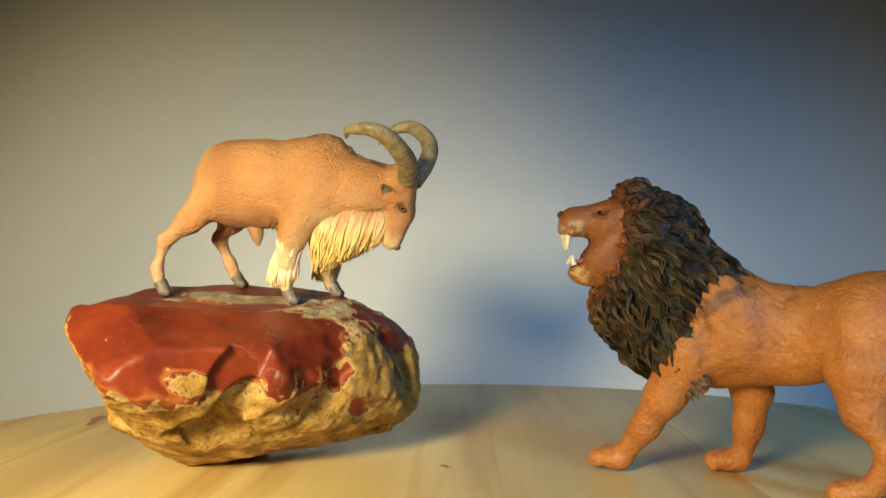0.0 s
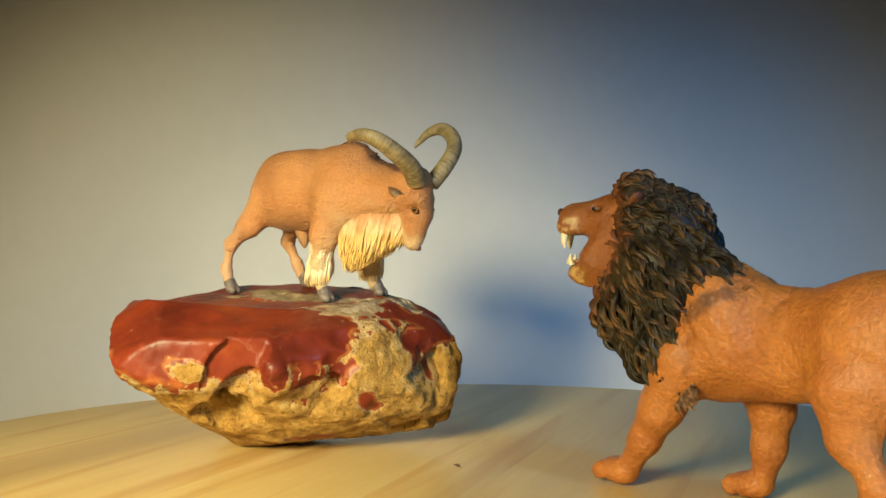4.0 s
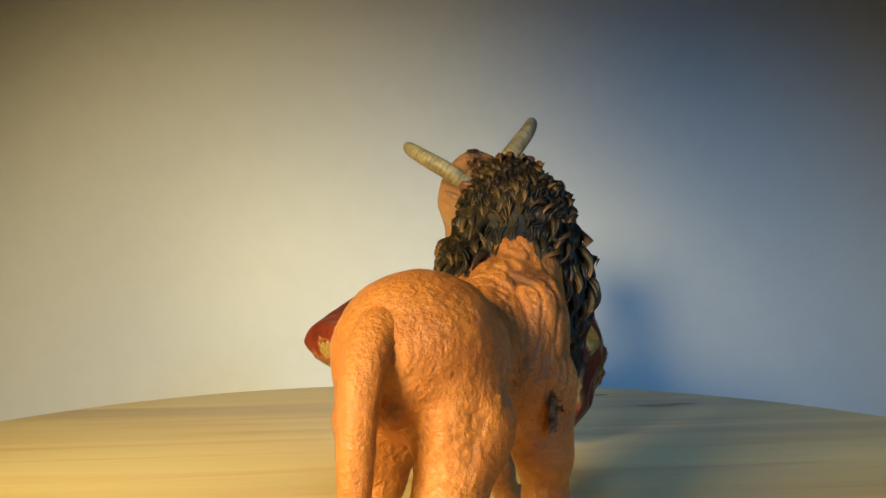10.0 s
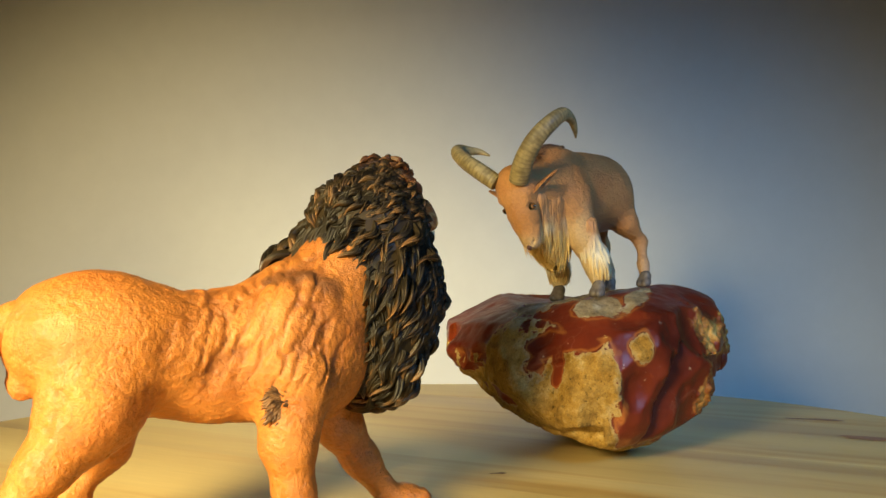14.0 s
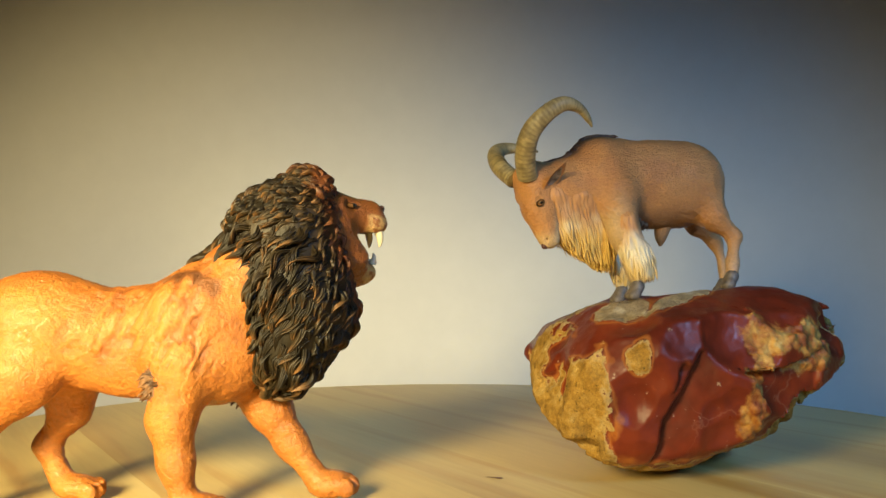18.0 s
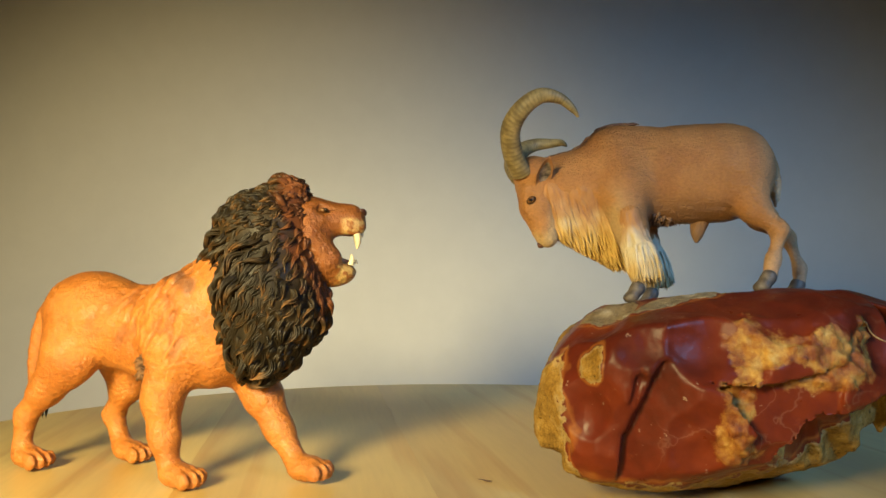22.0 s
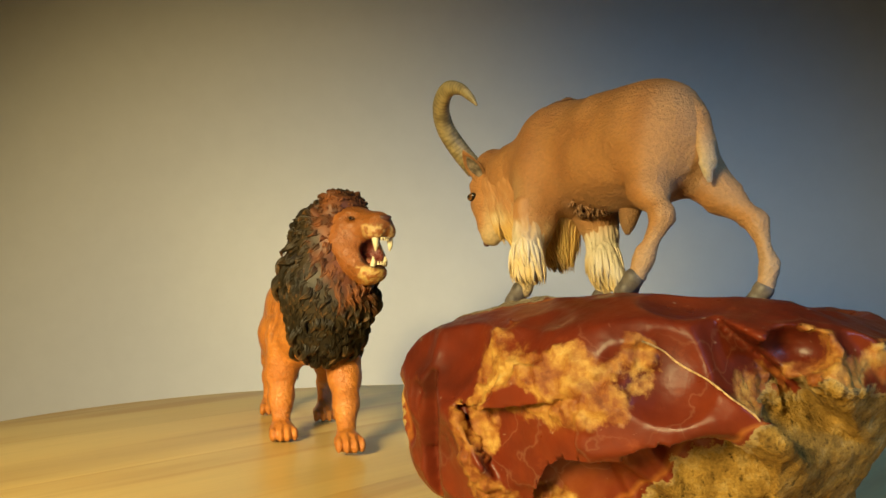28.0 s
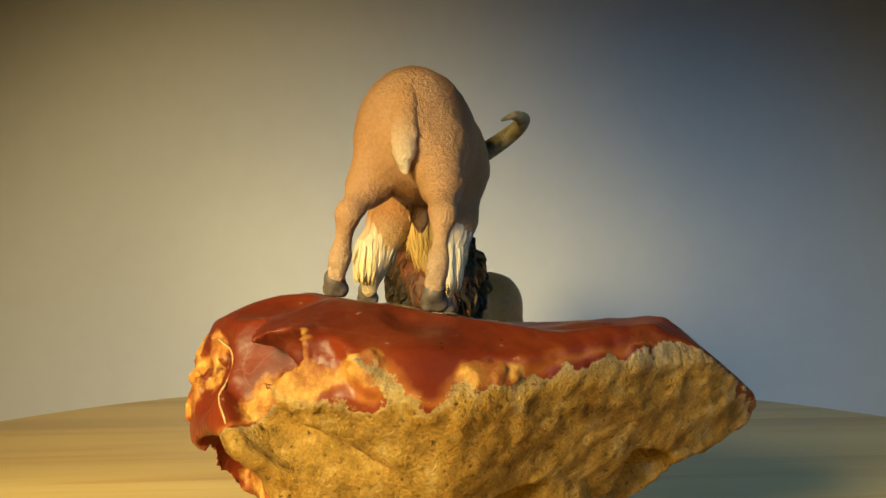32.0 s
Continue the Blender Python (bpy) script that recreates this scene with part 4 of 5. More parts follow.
        broad = 2.5 if sy > 0 else 2.0
        for shell in (0, 1):
            for i in range(nu + 1):
                u = i / nu
                half = broad * (math.sin(math.pi * min(u * 0.82 + 0.16, 1.0)) ** 0.8)
                for j in range(nv + 1):
                    v = -1 + 2 * j / nv
                    back = -0.9 * (1 - v * v) * math.sin(math.pi * min(u * 0.8 + 0.2, 1.0)) - (0.55 if shell else 0.0) * (1 - 0.8 * abs(v))
                    P.append(root + ax * ax_len * u + across * half * v + front * (back + 0.7))
        m = nv + 1
        off = (nu + 1) * m
        for i in range(nu):
            for j in range(nv):
                q = i * m + j
                F.append([q, q + 1, q + 1 + m, q + m])
                F.append([off + q, off + q + m, off + q + 1 + m, off + q + 1])
            for j, flip in ((0, 0), (nv, 1)):
                q = i * m + j
                F.append([q, q + m, off + q + m, off + q] if not flip else [q, off + q, off + q + m, q + m])
        for j in range(nv):
            q = nu * m + j
            F.append([q, q + 1, off + q + 1, off + q])
        P = np.array(P)
        e = mesh_part("ear", shift(P), F, GOAT, base, paint=lerp((0.50, 0.25, 0.105), (0.44, 0.20, 0.085), np.linspace(0, 1, len(P))))
        Q, G = [], []
        for i in range(nu + 1):
            u = 0.16 + 0.66 * i / nu
            half = 0.68 * broad * math.sin(math.pi * (0.1 + 0.85 * i / nu))
            for j in range(nv + 1):
                v = -1 + 2 * j / nv
                vv = v * half / (broad * (math.sin(math.pi * min(u * 0.82 + 0.16, 1.0)) ** 0.8))
                back = -0.9 * (1 - vv * vv) * math.sin(math.pi * min(u * 0.8 + 0.2, 1.0))
                Q.append(root + ax * ax_len * u + across * half * v + front * (back + 0.95))
        for i in range(nu):
            for j in range(nv):
                q = i * m + j
                G.append([q, q + 1, q + 1 + m, q + m])
        mesh_part("inner_ear", shift(np.array(Q)), G, EAR_IN, e, "mottled grey and white inner ear")

    # eyes, nostrils
    for p, out in (((46.2, 7.3, 76.6), 1), ((46.6, -2.4, 75.6), -1)):
        c = Clay((p[0] - 3, p[1] - 3, p[2] - 3), (p[0] + 3, p[1] + 3, p[2] + 3), 0.25)
        c.ball((p[0], p[1] - 0.5 * out, p[2]), (1.5, 1.0, 1.0), (0, 30, 0), k=0.2)
        P, F = c.surface()
        e = mesh_part("eye", shift(P), F, EYE_DARK, base, "amber eye with a dark rim")
        c = Clay((p[0] - 3, p[1] - 3, p[2] - 3), (p[0] + 3, p[1] + 3, p[2] + 3), 0.2)
        c.ball((p[0] + 0.1, p[1] - 0.2 * out, p[2]), (1.25, 0.85, 0.9), (0, 30, 0), k=0.2)
        P, F = c.surface()
        mesh_part("iris", shift(P), F, EYE_AMBER, e)
        c = Clay((p[0] - 3, p[1] - 3, p[2] - 3), (p[0] + 3, p[1] + 3, p[2] + 3), 0.2)
        c.ball((p[0] + 0.2, p[1] + 0.3 * out, p[2]), (0.7, 0.5, 0.5), k=0.2)
        P, F = c.surface()
        mesh_part("pupil", shift(P), F, EYE_DARK, e)
    P, F, t = tube([(43.9, 4.0, 65.2, 0.4), (43.5, 4.2, 64.5, 0.8), (42.6, 4.3, 64.0, 0.4)], 10)
    mesh_part("nose", shift(P), F, NOSE, base)

    # cloven hooves
    for hx, hy, hz in ((-30.4, -5.0, 51.0), (-15.2, 15.6, 53.2), (10.8, -3.6, 48.6), (18.6, 14.8, 50.4)):
        c = Clay((hx - 6, hy - 6, hz - 4), (hx + 6, hy + 6, hz + 6), 0.3)
        c.limb((hx - 0.6, hy, hz + 2.6, 1.8), (hx + 0.8, hy - 1.0, hz + 0.6, 1.5), k=1)
        c.limb((hx - 0.6, hy, hz + 2.6, 1.8), (hx + 0.8, hy + 1.0, hz + 0.6, 1.5), k=1)
        c.limb((hx + 0.8, hy - 1.0, hz + 0.4, 1.4), (hx + 2.0, hy - 1.0, hz, 1.2), k=0.6)
        c.limb((hx + 0.8, hy + 1.0, hz + 0.4, 1.4), (hx + 2.0, hy + 1.0, hz, 1.2), k=0.6)
        P, F = c.surface()
        P = relax(P, F, 1)
        mesh_part("hoof", shift(P), F, HOOF, base)
    return base


# ---- the lion ----
def lion():
    base = tagged(new("lion_figurine"), "painted toy lion walking with raised head and open roaring mouth", "toy lion")
    turn = radians(30)

    def lion_part(name, points, *rest, **more):
        return mesh_part(name, np.array(points) * np.array((1, 1, 0.972)), *rest, **more)

    hc, hs = math.cos(turn), math.sin(turn)

    def head(u, v, w):
        """A point of the turned head in the lion's space."""
        return (43 + u * hc - v * hs, 6 + u * hs + v * hc, 72 + w)

    def hl(*stations):
        return [(*head(*s[:3]), s[3]) for s in stations]

    c = Clay((-50, -24, -1), (70, 28, 92), 0.55)
    # trunk
    c.ball((17, -2, 43), (16, 12.6, 17.5), (0, -6, 0), k=5)
    c.ball((0, -2, 41.4), (19, 10.2, 14.0), (0, 0, 0), k=6)
    c.ball((-21.6, -1.6, 44.9), (18.2, 13.4, 13.9), (0, 10, 0), k=6)
    c.limb((18, -2, 50, 11), (32, 1, 62, 12), k=5)
    c.ball((13, 7.0, 46), (7.5, 4.8, 12.5), (0, 18, 0), k=4)
    c.ball((11.5, -11.0, 46), (7.5, 4.8, 12.5), (0, 18, 0), k=4)
    # forelegs
    c.limb((23, 6, 36, 8.2), (30, 6.5, 23, 4.9), (35.5, 6, 14.5, 3.6), (41, 5, 7, 3.0), k=4)
    c.ball((45.5, 4.8, 4.2), (5.8, 4.5, 3.5), (0, -6, 0), k=2)
    c.limb((13, -10, 36, 8.2), (10.5, -12, 24, 4.9), (11.5, -12.4, 14, 3.5), (13.2, -12.4, 7, 3.1), k=4)
    c.ball((16.8, -12.4, 3.5), (5.7, 4.5, 3.4), k=2)
    # hind legs
    c.ball((-21, 6.8, 38), (10, 5.5, 14), (0, 14, 0), k=2)
    c.limb((-19, 7, 33, 8), (-20, 8, 23, 4.4), (-26, 8.8, 14, 2.7), (-22.5, 8.2, 6, 2.9), k=3.5)
    c.ball((-18, 7.4, 3.5), (5.7, 4.4, 3.3), k=2)
    c.ball((-24, -9.6, 38), (10, 5.5, 14), (0, 24, 0), k=2)
    c.limb((-25, -9.5, 34, 8), (-33, -10.4, 24, 4.4), (-40, -11, 16, 2.7), (-41.5, -11, 6.5, 2.9), k=3.5)
    c.ball((-38.2, -11, 3.5), (5.7, 4.4, 3.3), k=2)
    for side in (-3.4, 0.4):
        c.ball((-35.6, side, 38.6), (2.7, 2.0, 3.4), (0, 15, 0), k=0.8)
    # toes
    for fx, fy in ((50.0, 4.8), (21.2, -12.4), (-13.6, 7.4), (-34.0, -11)):
        for k in range(4):
            o = (k - 1.5) * 2.4
            up = 1.6 if fx > 45 else 0.0
            c.ball((fx + 0.5 - 0.09 * o * o, fy + o, 2.9 + up * 0.6), (2.5, 1.18, 2.5), k=0.4)
        for o in (-2.4, 0.0, 2.4):
            c.limb((fx - 1.8, fy + o, 6.3 + up * 0.6, 0.4), (fx + 2.2, fy + o, 4.4 + up * 0.6, 0.75), (fx + 3.0, fy + o, 1.5 + up * 0.6, 0.75), k=0.5, cut=True)
    # skull, muzzle and jaw
    c.ball(head(-1, 0, 1.0), (10, 8.0, 7.4), (0, 0, 30), k=3)
    c.limb(*hl((3, 0, 1.6, 5.6), (12.6, 0, 1.4, 4.7)), k=3)
    for s in (1, -1):
        c.ball(head(13.4, 2.5 * s, -0.4), (3.9, 2.8, 2.9), (0, 0, 30), k=1.2)
        c.limb(*hl((1, 4.6 * s, -4, 5.0), (6.5, 3.8 * s, -9.5, 4.2)), k=3)
        c.limb(*hl((2, 3.6 * s, -11, 3.8), (11.0, 2.0 * s, -13.4, 2.4)), k=2)
    c.ball(head(11.8, 0, -13.3), (2.8, 3.4, 2.5), (0, 0, 30), k=2)
    c.limb(*hl((2, 0, -13, 5.0), (8, 0, -14, 3.4)), k=3)
    c.ball(head(14.4, 0, -6.7), (8.4, 5.0, 4.5), (0, 0, 30), k=0.6, cut=True)
    c.limb(*hl((8, 0, -6.4, 2.4), (16, 0, -6.4, 3.2)), k=0.8, cut=True)
    c.ball(head(5.8, 5.6, 4.2), (2.2, 1.6, 1.2), (0, 0, 30), k=1.2, cut=True)
    c.ball(head(5.8, -5.6, 4.2), (2.2, 1.6, 1.2), (0, 0, 30), k=1.2, cut=True)
    pts, quads = c.surface()
    pts = relax(pts, quads, 3)
    nor = normals_of(pts, quads)
    h = fbm(pts * np.array([0.8, 1, 1]), 1 / 2.2, 3, 31) * 0.09 + fbm(pts, 1 / 9.0, 2, 14) * 0.20
    # leathery pebbling, and slack folds behind the shoulder
    h += 0.19 * (0.5 - np.abs(fbm(pts, 1 / 1.2, 2, 51)))
    fold = step(pts[:, 0], -14, -2) * (1 - step(pts[:, 0], 16, 24)) * step(pts[:, 2], 33, 38) * (1 - 0.65 * step(pts[:, 1], 0, 6))
    slant = np.stack([pts[:, 0] - 0.45 * pts[:, 2], pts[:, 1] * 0.4, 0.25 * pts[:, 2]], 1)
    h -= 1.9 * fold * np.clip(0.4 - np.abs(fbm(slant, 1 / 2.3, 2, 61)), 0, 1)
    h *= 1 - 0.3 * step(pts[:, 0], 44, 48)
    # creases of the haunch and shoulder
    for a, b, deep in (((-12, 10, 50), (-14, 12, 34), 0.35), ((-12, -14, 50), (-15, -15, 34), 0.6), ((17, -14, 56), (14, -16, 36), 0.6), ((17, 12, 48), (18, 12, 30), 0.7), ((3, 8, 46), (2, 9, 34), 0.2),
                       ((18, -15, 44), (19, -14, 28), 0.4), ((-30, -15, 42), (-34, -13, 28), 0.5), ((2, -12, 48), (-1, -12, 34), 0.5), ((-3, -11, 46), (-6, -11, 36), 0.4)):
        a, b = np.array(a, float), np.array(b, float)
        u = np.clip((pts - a) @ (b - a) / ((b - a) @ (b - a)), 0, 1)
        far = np.linalg.norm(pts - a - u[:, None] * (b - a), axis=1) + 0.9 * fbm(pts, 1 / 5.0, 2, 71)
        h -= deep * np.exp(-(far / 1.7) ** 2) * np.sin(np.pi * np.clip(u, 0.06, 0.94))
    pts = pts + nor * h[:, None]
    pts[:, 2] = np.maximum(pts[:, 2], 0.05)
    w = fbm(pts, 1 / 7.0, 3, 18)
    paint = lerp((0.53, 0.192, 0.040), (0.45, 0.150, 0.032), step(w, -0.6, 0.8))
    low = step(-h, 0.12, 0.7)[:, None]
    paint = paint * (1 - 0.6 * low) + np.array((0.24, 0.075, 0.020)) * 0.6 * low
    hx = (pts[:, 0] - 43) * hc + (pts[:, 1] - 6) * hs
    hv = -(pts[:, 0] - 43) * hs + (pts[:, 1] - 6) * hc
    hw = pts[:, 2] - 72
    jaws = np.sqrt(((hx - 14.4) / 8.4) ** 2 + (hv / 5.0) ** 2 + ((hw + 6.7) / 4.5) ** 2)
    inmouth = np.maximum(step(1.13 - jaws, 0, 0.06), step(3.4 - np.abs(hw + 6.4), 0, 0.6) * step(3.4 - np.abs(hv), 0, 0.5) * step(hx, 4, 6) * step(14 - hx, 0, 1))
    rim = step(1.30 - jaws, 0, 0.08) * step(-hw, 6.0, 8.5) * step(hx, 6, 8)
    chin = step(-11.0 - hw, 0, 1.0) * step(hx, 8.0, 10)
    lips = step(hx, 9.5, 12) * step(3.2 - np.abs(hw + 0.9), 0, 1.0)
    face = step(hx, -2, 2) * step(hw, -18, -14)
    paint = paint * (1 - 0.85 * face[:, None]) + lerp((0.27, 0.088, 0.022), (0.27, 0.088, 0.022), face) * 0.85 * face[:, None]
    whisk = (0.55 + 0.45 * np.sin(hw * 5.5) ** 2) * step(fbm(pts, 1 / 1.1, 2, 77), -0.35, 0.1)
    for m, col, a in ((rim, (0.03, 0.016, 0.012), 0.9), (inmouth, (0.16, 0.035, 0.025), 1.0), (chin * whisk * (1 - rim), (0.62, 0.42, 0.15), 0.95), (lips * whisk * (1 - inmouth) * step(np.abs(hv), 0.6, 1.4), (0.66, 0.46, 0.20), 0.92)):
        paint = paint * (1 - a * m[:, None]) + lerp(col, col, m) * a * m[:, None]
    # dark hair brushed on behind the mane
    for p, q in (((17.5, 12.2, 48), (12.5, 11, 52)), ((12.5, 11, 52), (6, 8, 55.5)), ((9, -8, 57.5), (15, -11, 56.2)), ((15, -11, 56.2), (20, -13, 55))):
        p, q = np.array(p, float), np.array(q, float)
        u = np.clip((pts - p) @ (q - p) / ((q - p) @ (q - p)), 0, 1)
        far = np.linalg.norm(pts - p - u[:, None] * (q - p), axis=1)
        m = 0.75 * step(3.2 - far + 1.2 * w, 0, 1.6)
        paint = paint * (1 - m[:, None]) + lerp((0.15, 0.06, 0.025), (0.15, 0.06, 0.025), m) * m[:, None]
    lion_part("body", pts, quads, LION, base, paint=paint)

    # nose, eyes, ears
    P, F, t = tube(hl((15.8, -2.1, 4.1, 0.4), (16.3, -1.2, 4.0, 0.85), (16.5, 0, 3.6, 1.05), (16.3, 1.2, 4.0, 0.85), (15.8, 2.1, 4.1, 0.4)), 12)
    lion_part("nose", P, F, NOSE, base)
    for s in (1, -1):
        p = head(5.6, 5.0 * s, 4.0)
        c = Clay(np.array(p) - 3, np.array(p) + 3, 0.25)
        c.ball(p, (1.35, 0.9, 0.7), (0, 0, 30), k=0.2)
        P, F = c.surface()
        e = lion_part("eye", P, F, EYE_AMBER, base, "small amber eye")
        p2 = head(6.2, 5.6 * s, 4.0)
        c = Clay(np.array(p) - 3, np.array(p) + 3, 0.2)
        c.ball(p2, (0.6, 0.6, 0.6), k=0.2)
        P, F = c.surface()
        lion_part("pupil", P, F, EYE_DARK, e)
        r0 = np.array(head(-4.5, 8.0 * s, 4.0))
        r1 = np.array(head(-6.6, 11.0 * s, 7.6))
        P, F, t = tube([(*r0, 1.6), (*(r0 * 0.6 + r1 * 0.4), 2.2), (*(r0 * 0.2 + r1 * 0.8), 1.8), (*r1, 0.4)], 14, None, 0.55, head(1, 0, 0))
        lion_part("ear", P, F, MANE, base, "brown rounded ear", paint=lerp((0.20, 0.07, 0.028), (0.12, 0.05, 0.025), t))

    # teeth, tongue
    for st in (((14.6, 3.0, -2.0, 1.1), (15.0, 3.0, -4.6, 0.85), (14.8, 2.9, -6.6, 0.2)), ((14.6, -3.0, -2.0, 1.1), (15.0, -3.0, -4.6, 0.85), (14.8, -2.9, -6.6, 0.2)),
               ((13.0, 2.4, -11.2, 0.9), (13.4, 2.5, -9.6, 0.65), (13.2, 2.5, -8.2, 0.2)), ((13.0, -2.4, -11.2, 0.9), (13.4, -2.5, -9.6, 0.65), (13.2, -2.5, -8.2, 0.2))):
        P, F, t = tube(hl(*st), 10, None, 1.0, (1, 0, 0))
        lion_part("fang", P, F, IVORY, base)
    for row_u, row_w, way in ((16.2, -2.2, -1.2), (14.6, -10.9, 1.2)):
        for k in range(4):
            v = (k - 1.5) * 0.95
            P, F, t = tube(hl((row_u - 0.12 * v * v, v, row_w, 0.5), (row_u - 0.12 * v * v, v, row_w + way, 0.15)), 8, None, 1.0, (1, 0, 0))
            lion_part("incisor", P, F, IVORY, base)
    P, F, t = tube(hl((5, 0, -8.6, 1.8), (9, 0, -9.6, 2.1), (12.2, 0, -10.4, 1.6), (13.4, 0, -10.8, 0.4)), 12, None, 0.4)
    lion_part("tongue", P, F, TONGUE, base)

    # mane: a core under many overlapping wavy locks
    c = Clay((2, -24, 16), (64, 30, 92), 0.8)
    c.ball((36.5, 1.2, 70), (11.5, 12.8, 12.6), (0, -10, 0), k=4)
    c.ball((37, -0.2, 54), (14.0, 15.0, 18), (0, 0, 0), k=4)
    c.ball((35.5, -1.0, 40.5), (10.5, 11.6, 11), (0, 10, 0), k=4)
    c.ball((27, -1, 61), (8, 9, 8.5), (0, -30, 0), k=4)
    c.ball((30.5, 0.5, 68.5), (9.5, 11, 10.5), (0, -30, 0), k=4)
    c.ball((45, 3.5, 47), (6.2, 8.5, 8), (0, 20, 0), k=3)
    c.limb((27, 3, 62, 8.5), (18, 4, 57.0, 5.6), (13, 3.5, 55.0, 2.6), k=4)
    c.ball((24, 8.5, 54), (6.5, 6, 9), (0, -20, 0), k=4)
    c.ball((27, 9, 42), (6, 5, 10), (0, -10, 0), k=4)
    c.ball((31, 9.0, 60), (7, 6.4, 9), k=3)
    c.ball(head(-4.0, 0, 7.6), (6.0, 8.4, 6.0), (0, 0, 30), k=2)
    c.ball(head(13.5, 0, -4), (11.5, 8.2, 11.0), (0, 0, 30), k=2, cut=True)
    bp, bq = c.surface()
    bp = relax(bp, bq, 2)
    bn = normals_of(bp, bq)
    rng = random.Random(11)
    order = list(range(len(bp)))
    rng.shuffle(order)
    lk, tone = Locks(), []
    taken, free = np.zeros((4000, 3)), 0
    fc = np.array(head(8, 0, -2))
    for i in order:
        p, n = bp[i], bn[i]
        gap = 1.65 if p[2] > 74 else 2.0
        if free and np.min(np.sum((taken[:free] - p) ** 2, axis=1)) < gap ** 2:
            continue
        taken[free] = p
        free += 1
        away = p - fc
        away /= np.linalg.norm(away)
        top = float(np.clip((p[2] - 62) / 18, 0, 1))
        flow = away * 0.6 + np.array((-0.5 - 0.3 * top, 0, -1.0 + 0.6 * top))
        flow += np.array([rng.uniform(-0.22, 0.22) for _ in range(3)])
        flow -= n * (flow @ n)
        if np.linalg.norm(flow) < 0.12:
            flow = np.array((-0.3, 0.1, -0.6)) - n * (np.array((-0.3, 0.1, -0.6)) @ n)
        near = np.linalg.norm((p - fc) * np.array((1, 1, 0.8)))
        ln = rng.uniform(5.0, 9.0) * (0.55 if top > 0.45 else 1.0) * (0.7 if near < 14 else 1.0) * (0.72 if p[0] > 43 else 1.0)
        before = lk.count
        flow /= np.linalg.norm(flow)
        side = np.cross(flow, n)
        curl, fat = rng.uniform(-0.26, 0.26), rng.uniform(0.30, 0.46)
        lift = 0.34 if rng.random() < 0.35 else 0.10
        # a clump of strands that run together to one tip
        for o in (-2, -1, 0, 1, 2):
            way = flow * ln - side * o * fat * 1.5
            lk.add(p - n * 0.8 + side * o * fat * 1.25 + flow * rng.uniform(-0.6, 0.6), way, n, ln * rng.uniform(0.85, 1.05), fat, rng.uniform(1.1, 1.7) - 0.2 * abs(o), curl, 8, lift)
        tone += [near] * (lk.count - before)
    n0 = len(bp)
    P = np.concatenate([bp, np.array(lk.p)])
    F = bq.tolist() + [[j + n0 for j in f] for f in lk.f]
    t = np.concatenate([np.zeros(n0), np.array(lk.t)])
    near = np.concatenate([np.linalg.norm((bp - fc) * np.array((1, 1, 0.8)), axis=1), np.array(tone)])
    w = fbm(P, 1 / 3.5, 3, 44)
    lit = (43 - P[:, 0]) * hs + (P[:, 1] - 6) * hc
    brown = 1 - step(near + 2.5 * w + 3.5 * step(lit, 2, 8), 13.5, 20)
    paint = lerp((0.016, 0.012, 0.007), (0.042, 0.028, 0.013), step(w, -0.4, 0.8))
    tip = step(t, 0.4, 0.95) * step(w, -0.6, 0.3) * 0.75
    paint = paint * (1 - tip[:, None]) + lerp((0.31, 0.155, 0.062), (0.31, 0.155, 0.062), tip) * tip[:, None]
    paint = paint * (1 - 0.85 * brown[:, None]) + lerp((0.23, 0.075, 0.024), (0.11, 0.036, 0.016), step(w, -0.5, 0.7)) * 0.85 * brown[:, None]
    tagged(lion_part("mane", P, F, MANE, base, "shaggy black-brown mane of sculpted locks", paint=paint), kind="stuff")

    # elbow tufts and the dark strip on the withers
    for p, s in (((21.5, 10.0, 29), 1), ((9.0, -15.6, 32.6), -1)):
        lk = Locks()
        for k in range(230):
            a, r = rng.uniform(0, 6.28), rng.uniform(0, 3.7)
            lk.add((p[0] + r * math.cos(a), p[1] - 0.8 * s, p[2] + 1.05 * r * math.sin(a)), (-0.5 + 0.5 * math.cos(a), 0.3 * s, -0.6 + 0.8 * math.sin(a)), (0, s, 0), rng.uniform(1.6, 2.8), 0.45, 0.7, rng.uniform(-0.3, 0.3), 4)
        P = np.array(lk.p)
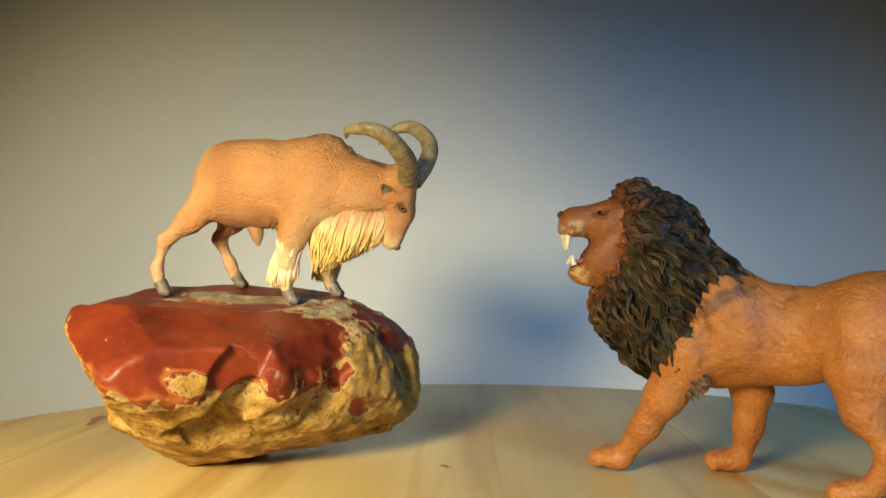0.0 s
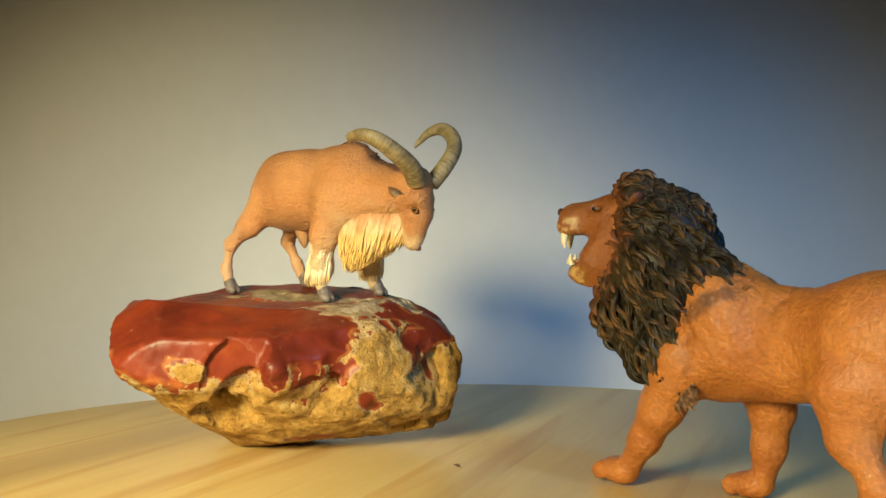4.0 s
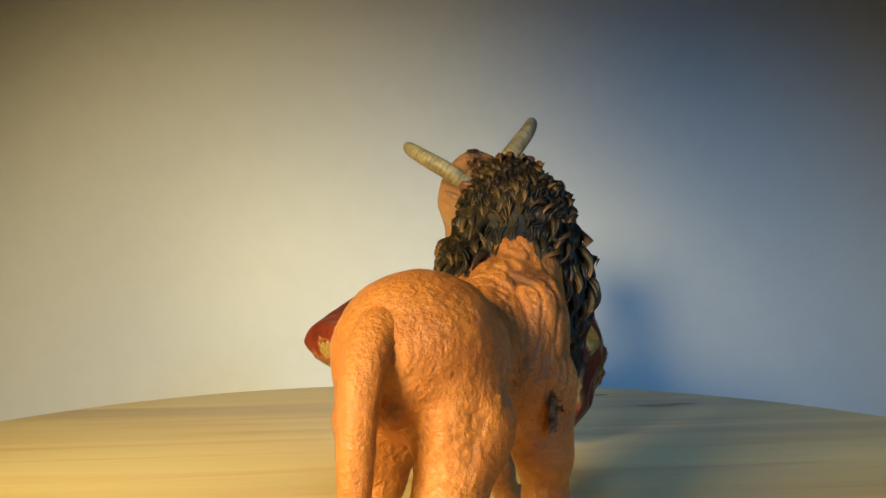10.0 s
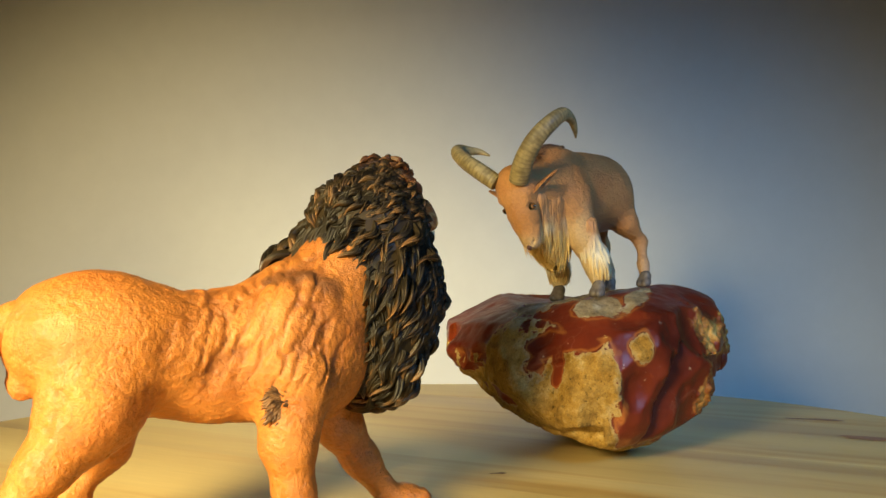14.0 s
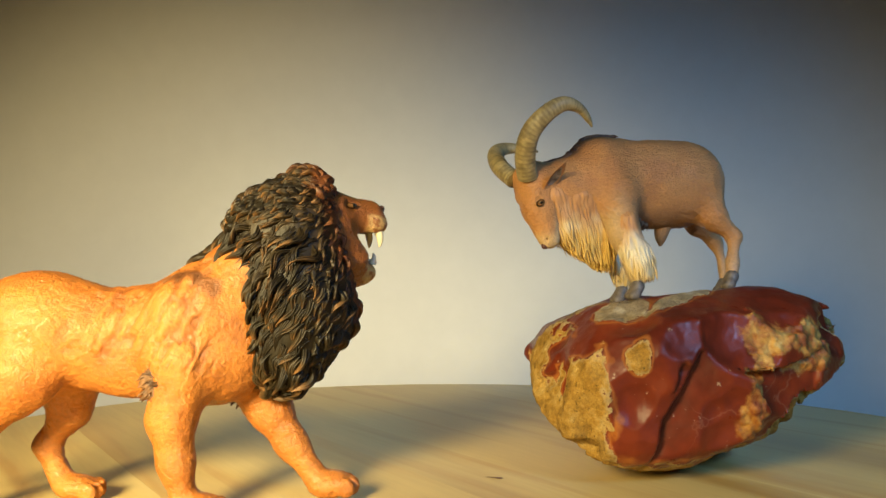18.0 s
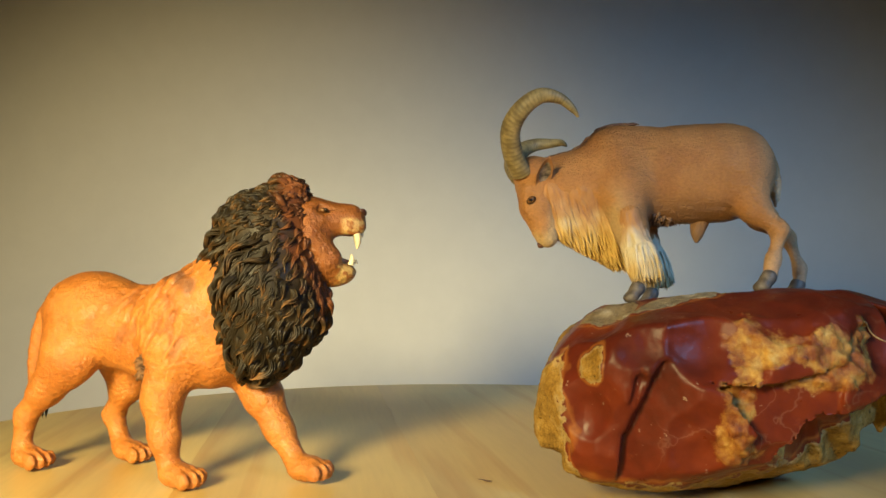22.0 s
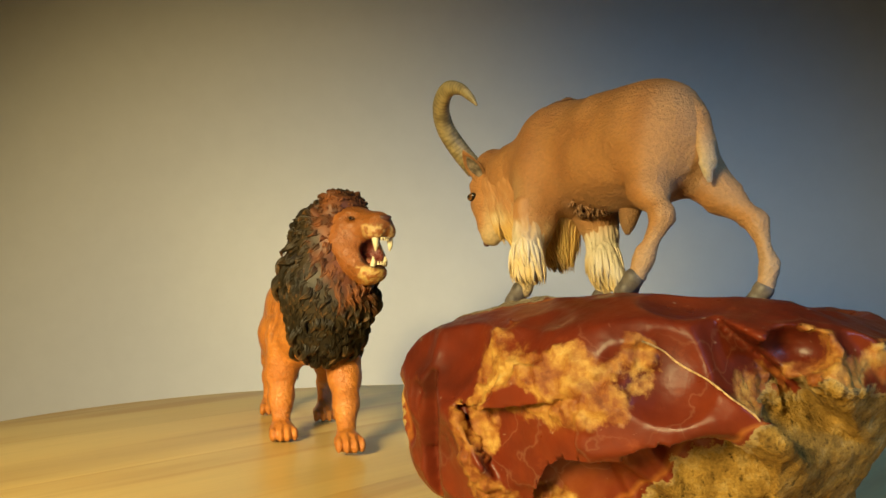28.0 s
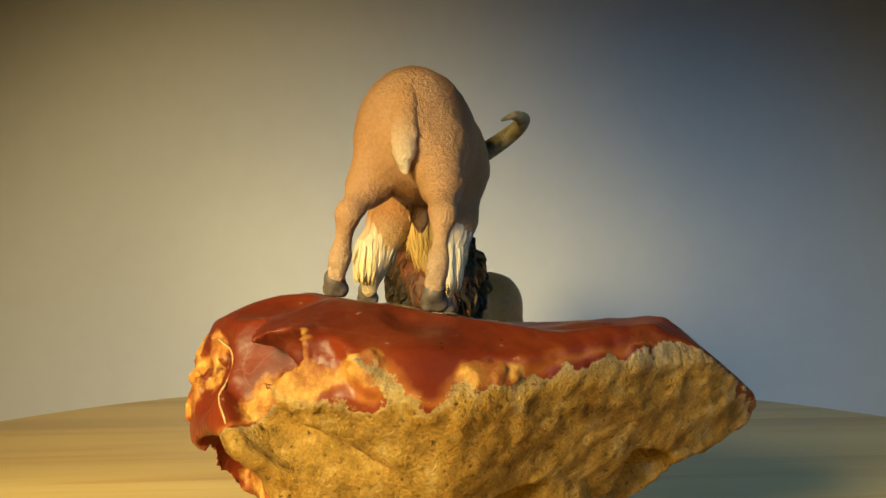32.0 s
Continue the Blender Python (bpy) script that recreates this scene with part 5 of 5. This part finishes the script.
        tagged(lion_part("elbow_tuft", P, lk.f, MANE, base, "dark tuft of hair on the elbow", paint=lerp((0.23, 0.12, 0.06), (0.07, 0.036, 0.02), step(fbm(P, 1.0, 2, 3), -0.5, 0.5))), kind="stuff")

    # tail with its dark tuft, and the pouch
    P, F, t = tube([(-30, -1, 51, 3.8), (-37.6, -1.4, 49.5, 3.5), (-42.6, -1.8, 44, 3.1), (-44.8, -2.2, 37.5, 2.8), (-45.8, -2.4, 30, 2.4), (-45.8, -2.4, 24, 2.1), (-45.6, -2.4, 20, 1.7)])
    P = P + (fbm(P, 1 / 2.0, 2, 6) * 0.2)[:, None]
    lion_part("tail", P, F, LION, base, paint=lerp((0.53, 0.192, 0.040), (0.45, 0.150, 0.032), t))
    lk = Locks()
    for k in range(24):
        a = rng.uniform(0, 6.28)
        lk.add((-45.8 + 1.4 * math.cos(a), -2.4 + 1.4 * math.sin(a), 21 + rng.uniform(-1, 1)), (0.25 * math.cos(a), 0.25 * math.sin(a), -1), (math.cos(a), math.sin(a), 0), rng.uniform(5, 8), 0.8, 0.8, rng.uniform(-0.08, 0.08))
    P = np.array(lk.p)
    lion_part("tail_tuft", P, lk.f, MANE, base, "black tail tuft", paint=lerp((0.02, 0.017, 0.012), (0.05, 0.035, 0.02), step(fbm(P, 1.0, 2, 3), -0.5, 0.5)))
    P, F, t = tube([(-27.8, -0.4, 43.6, 2.0), (-31.3, -0.4, 41.1, 2.4), (-31.8, -0.4, 38.6, 2.2), (-31.8, -0.4, 36.6, 0.5)])
    lion_part("pouch", P, F, LION, base, paint=lerp((0.60, 0.24, 0.065), (0.52, 0.18, 0.045), t))
    return base


ROCK_THING, GOAT_THING, LION_THING = rock(), goat(), lion()


def motions():
    """The turntable turns clockwise with all that stands on it."""
    for thing, place in ((TT, pose(0, 0, -0.07)), (ROCK_THING, pose(-0.0665, 0.0138, 0, 0, 0, 2)), (GOAT_THING, pose(-0.0614, 0.0165, 0.048, 0, 0, -10.5)), (LION_THING, pose(0.0848, -0.0147, 0, 0, 0, 149))):
        walk(thing, [(t, pose(0, 0, 0, 0, 0, -a) @ place) for t, a in TURNED])


motions()
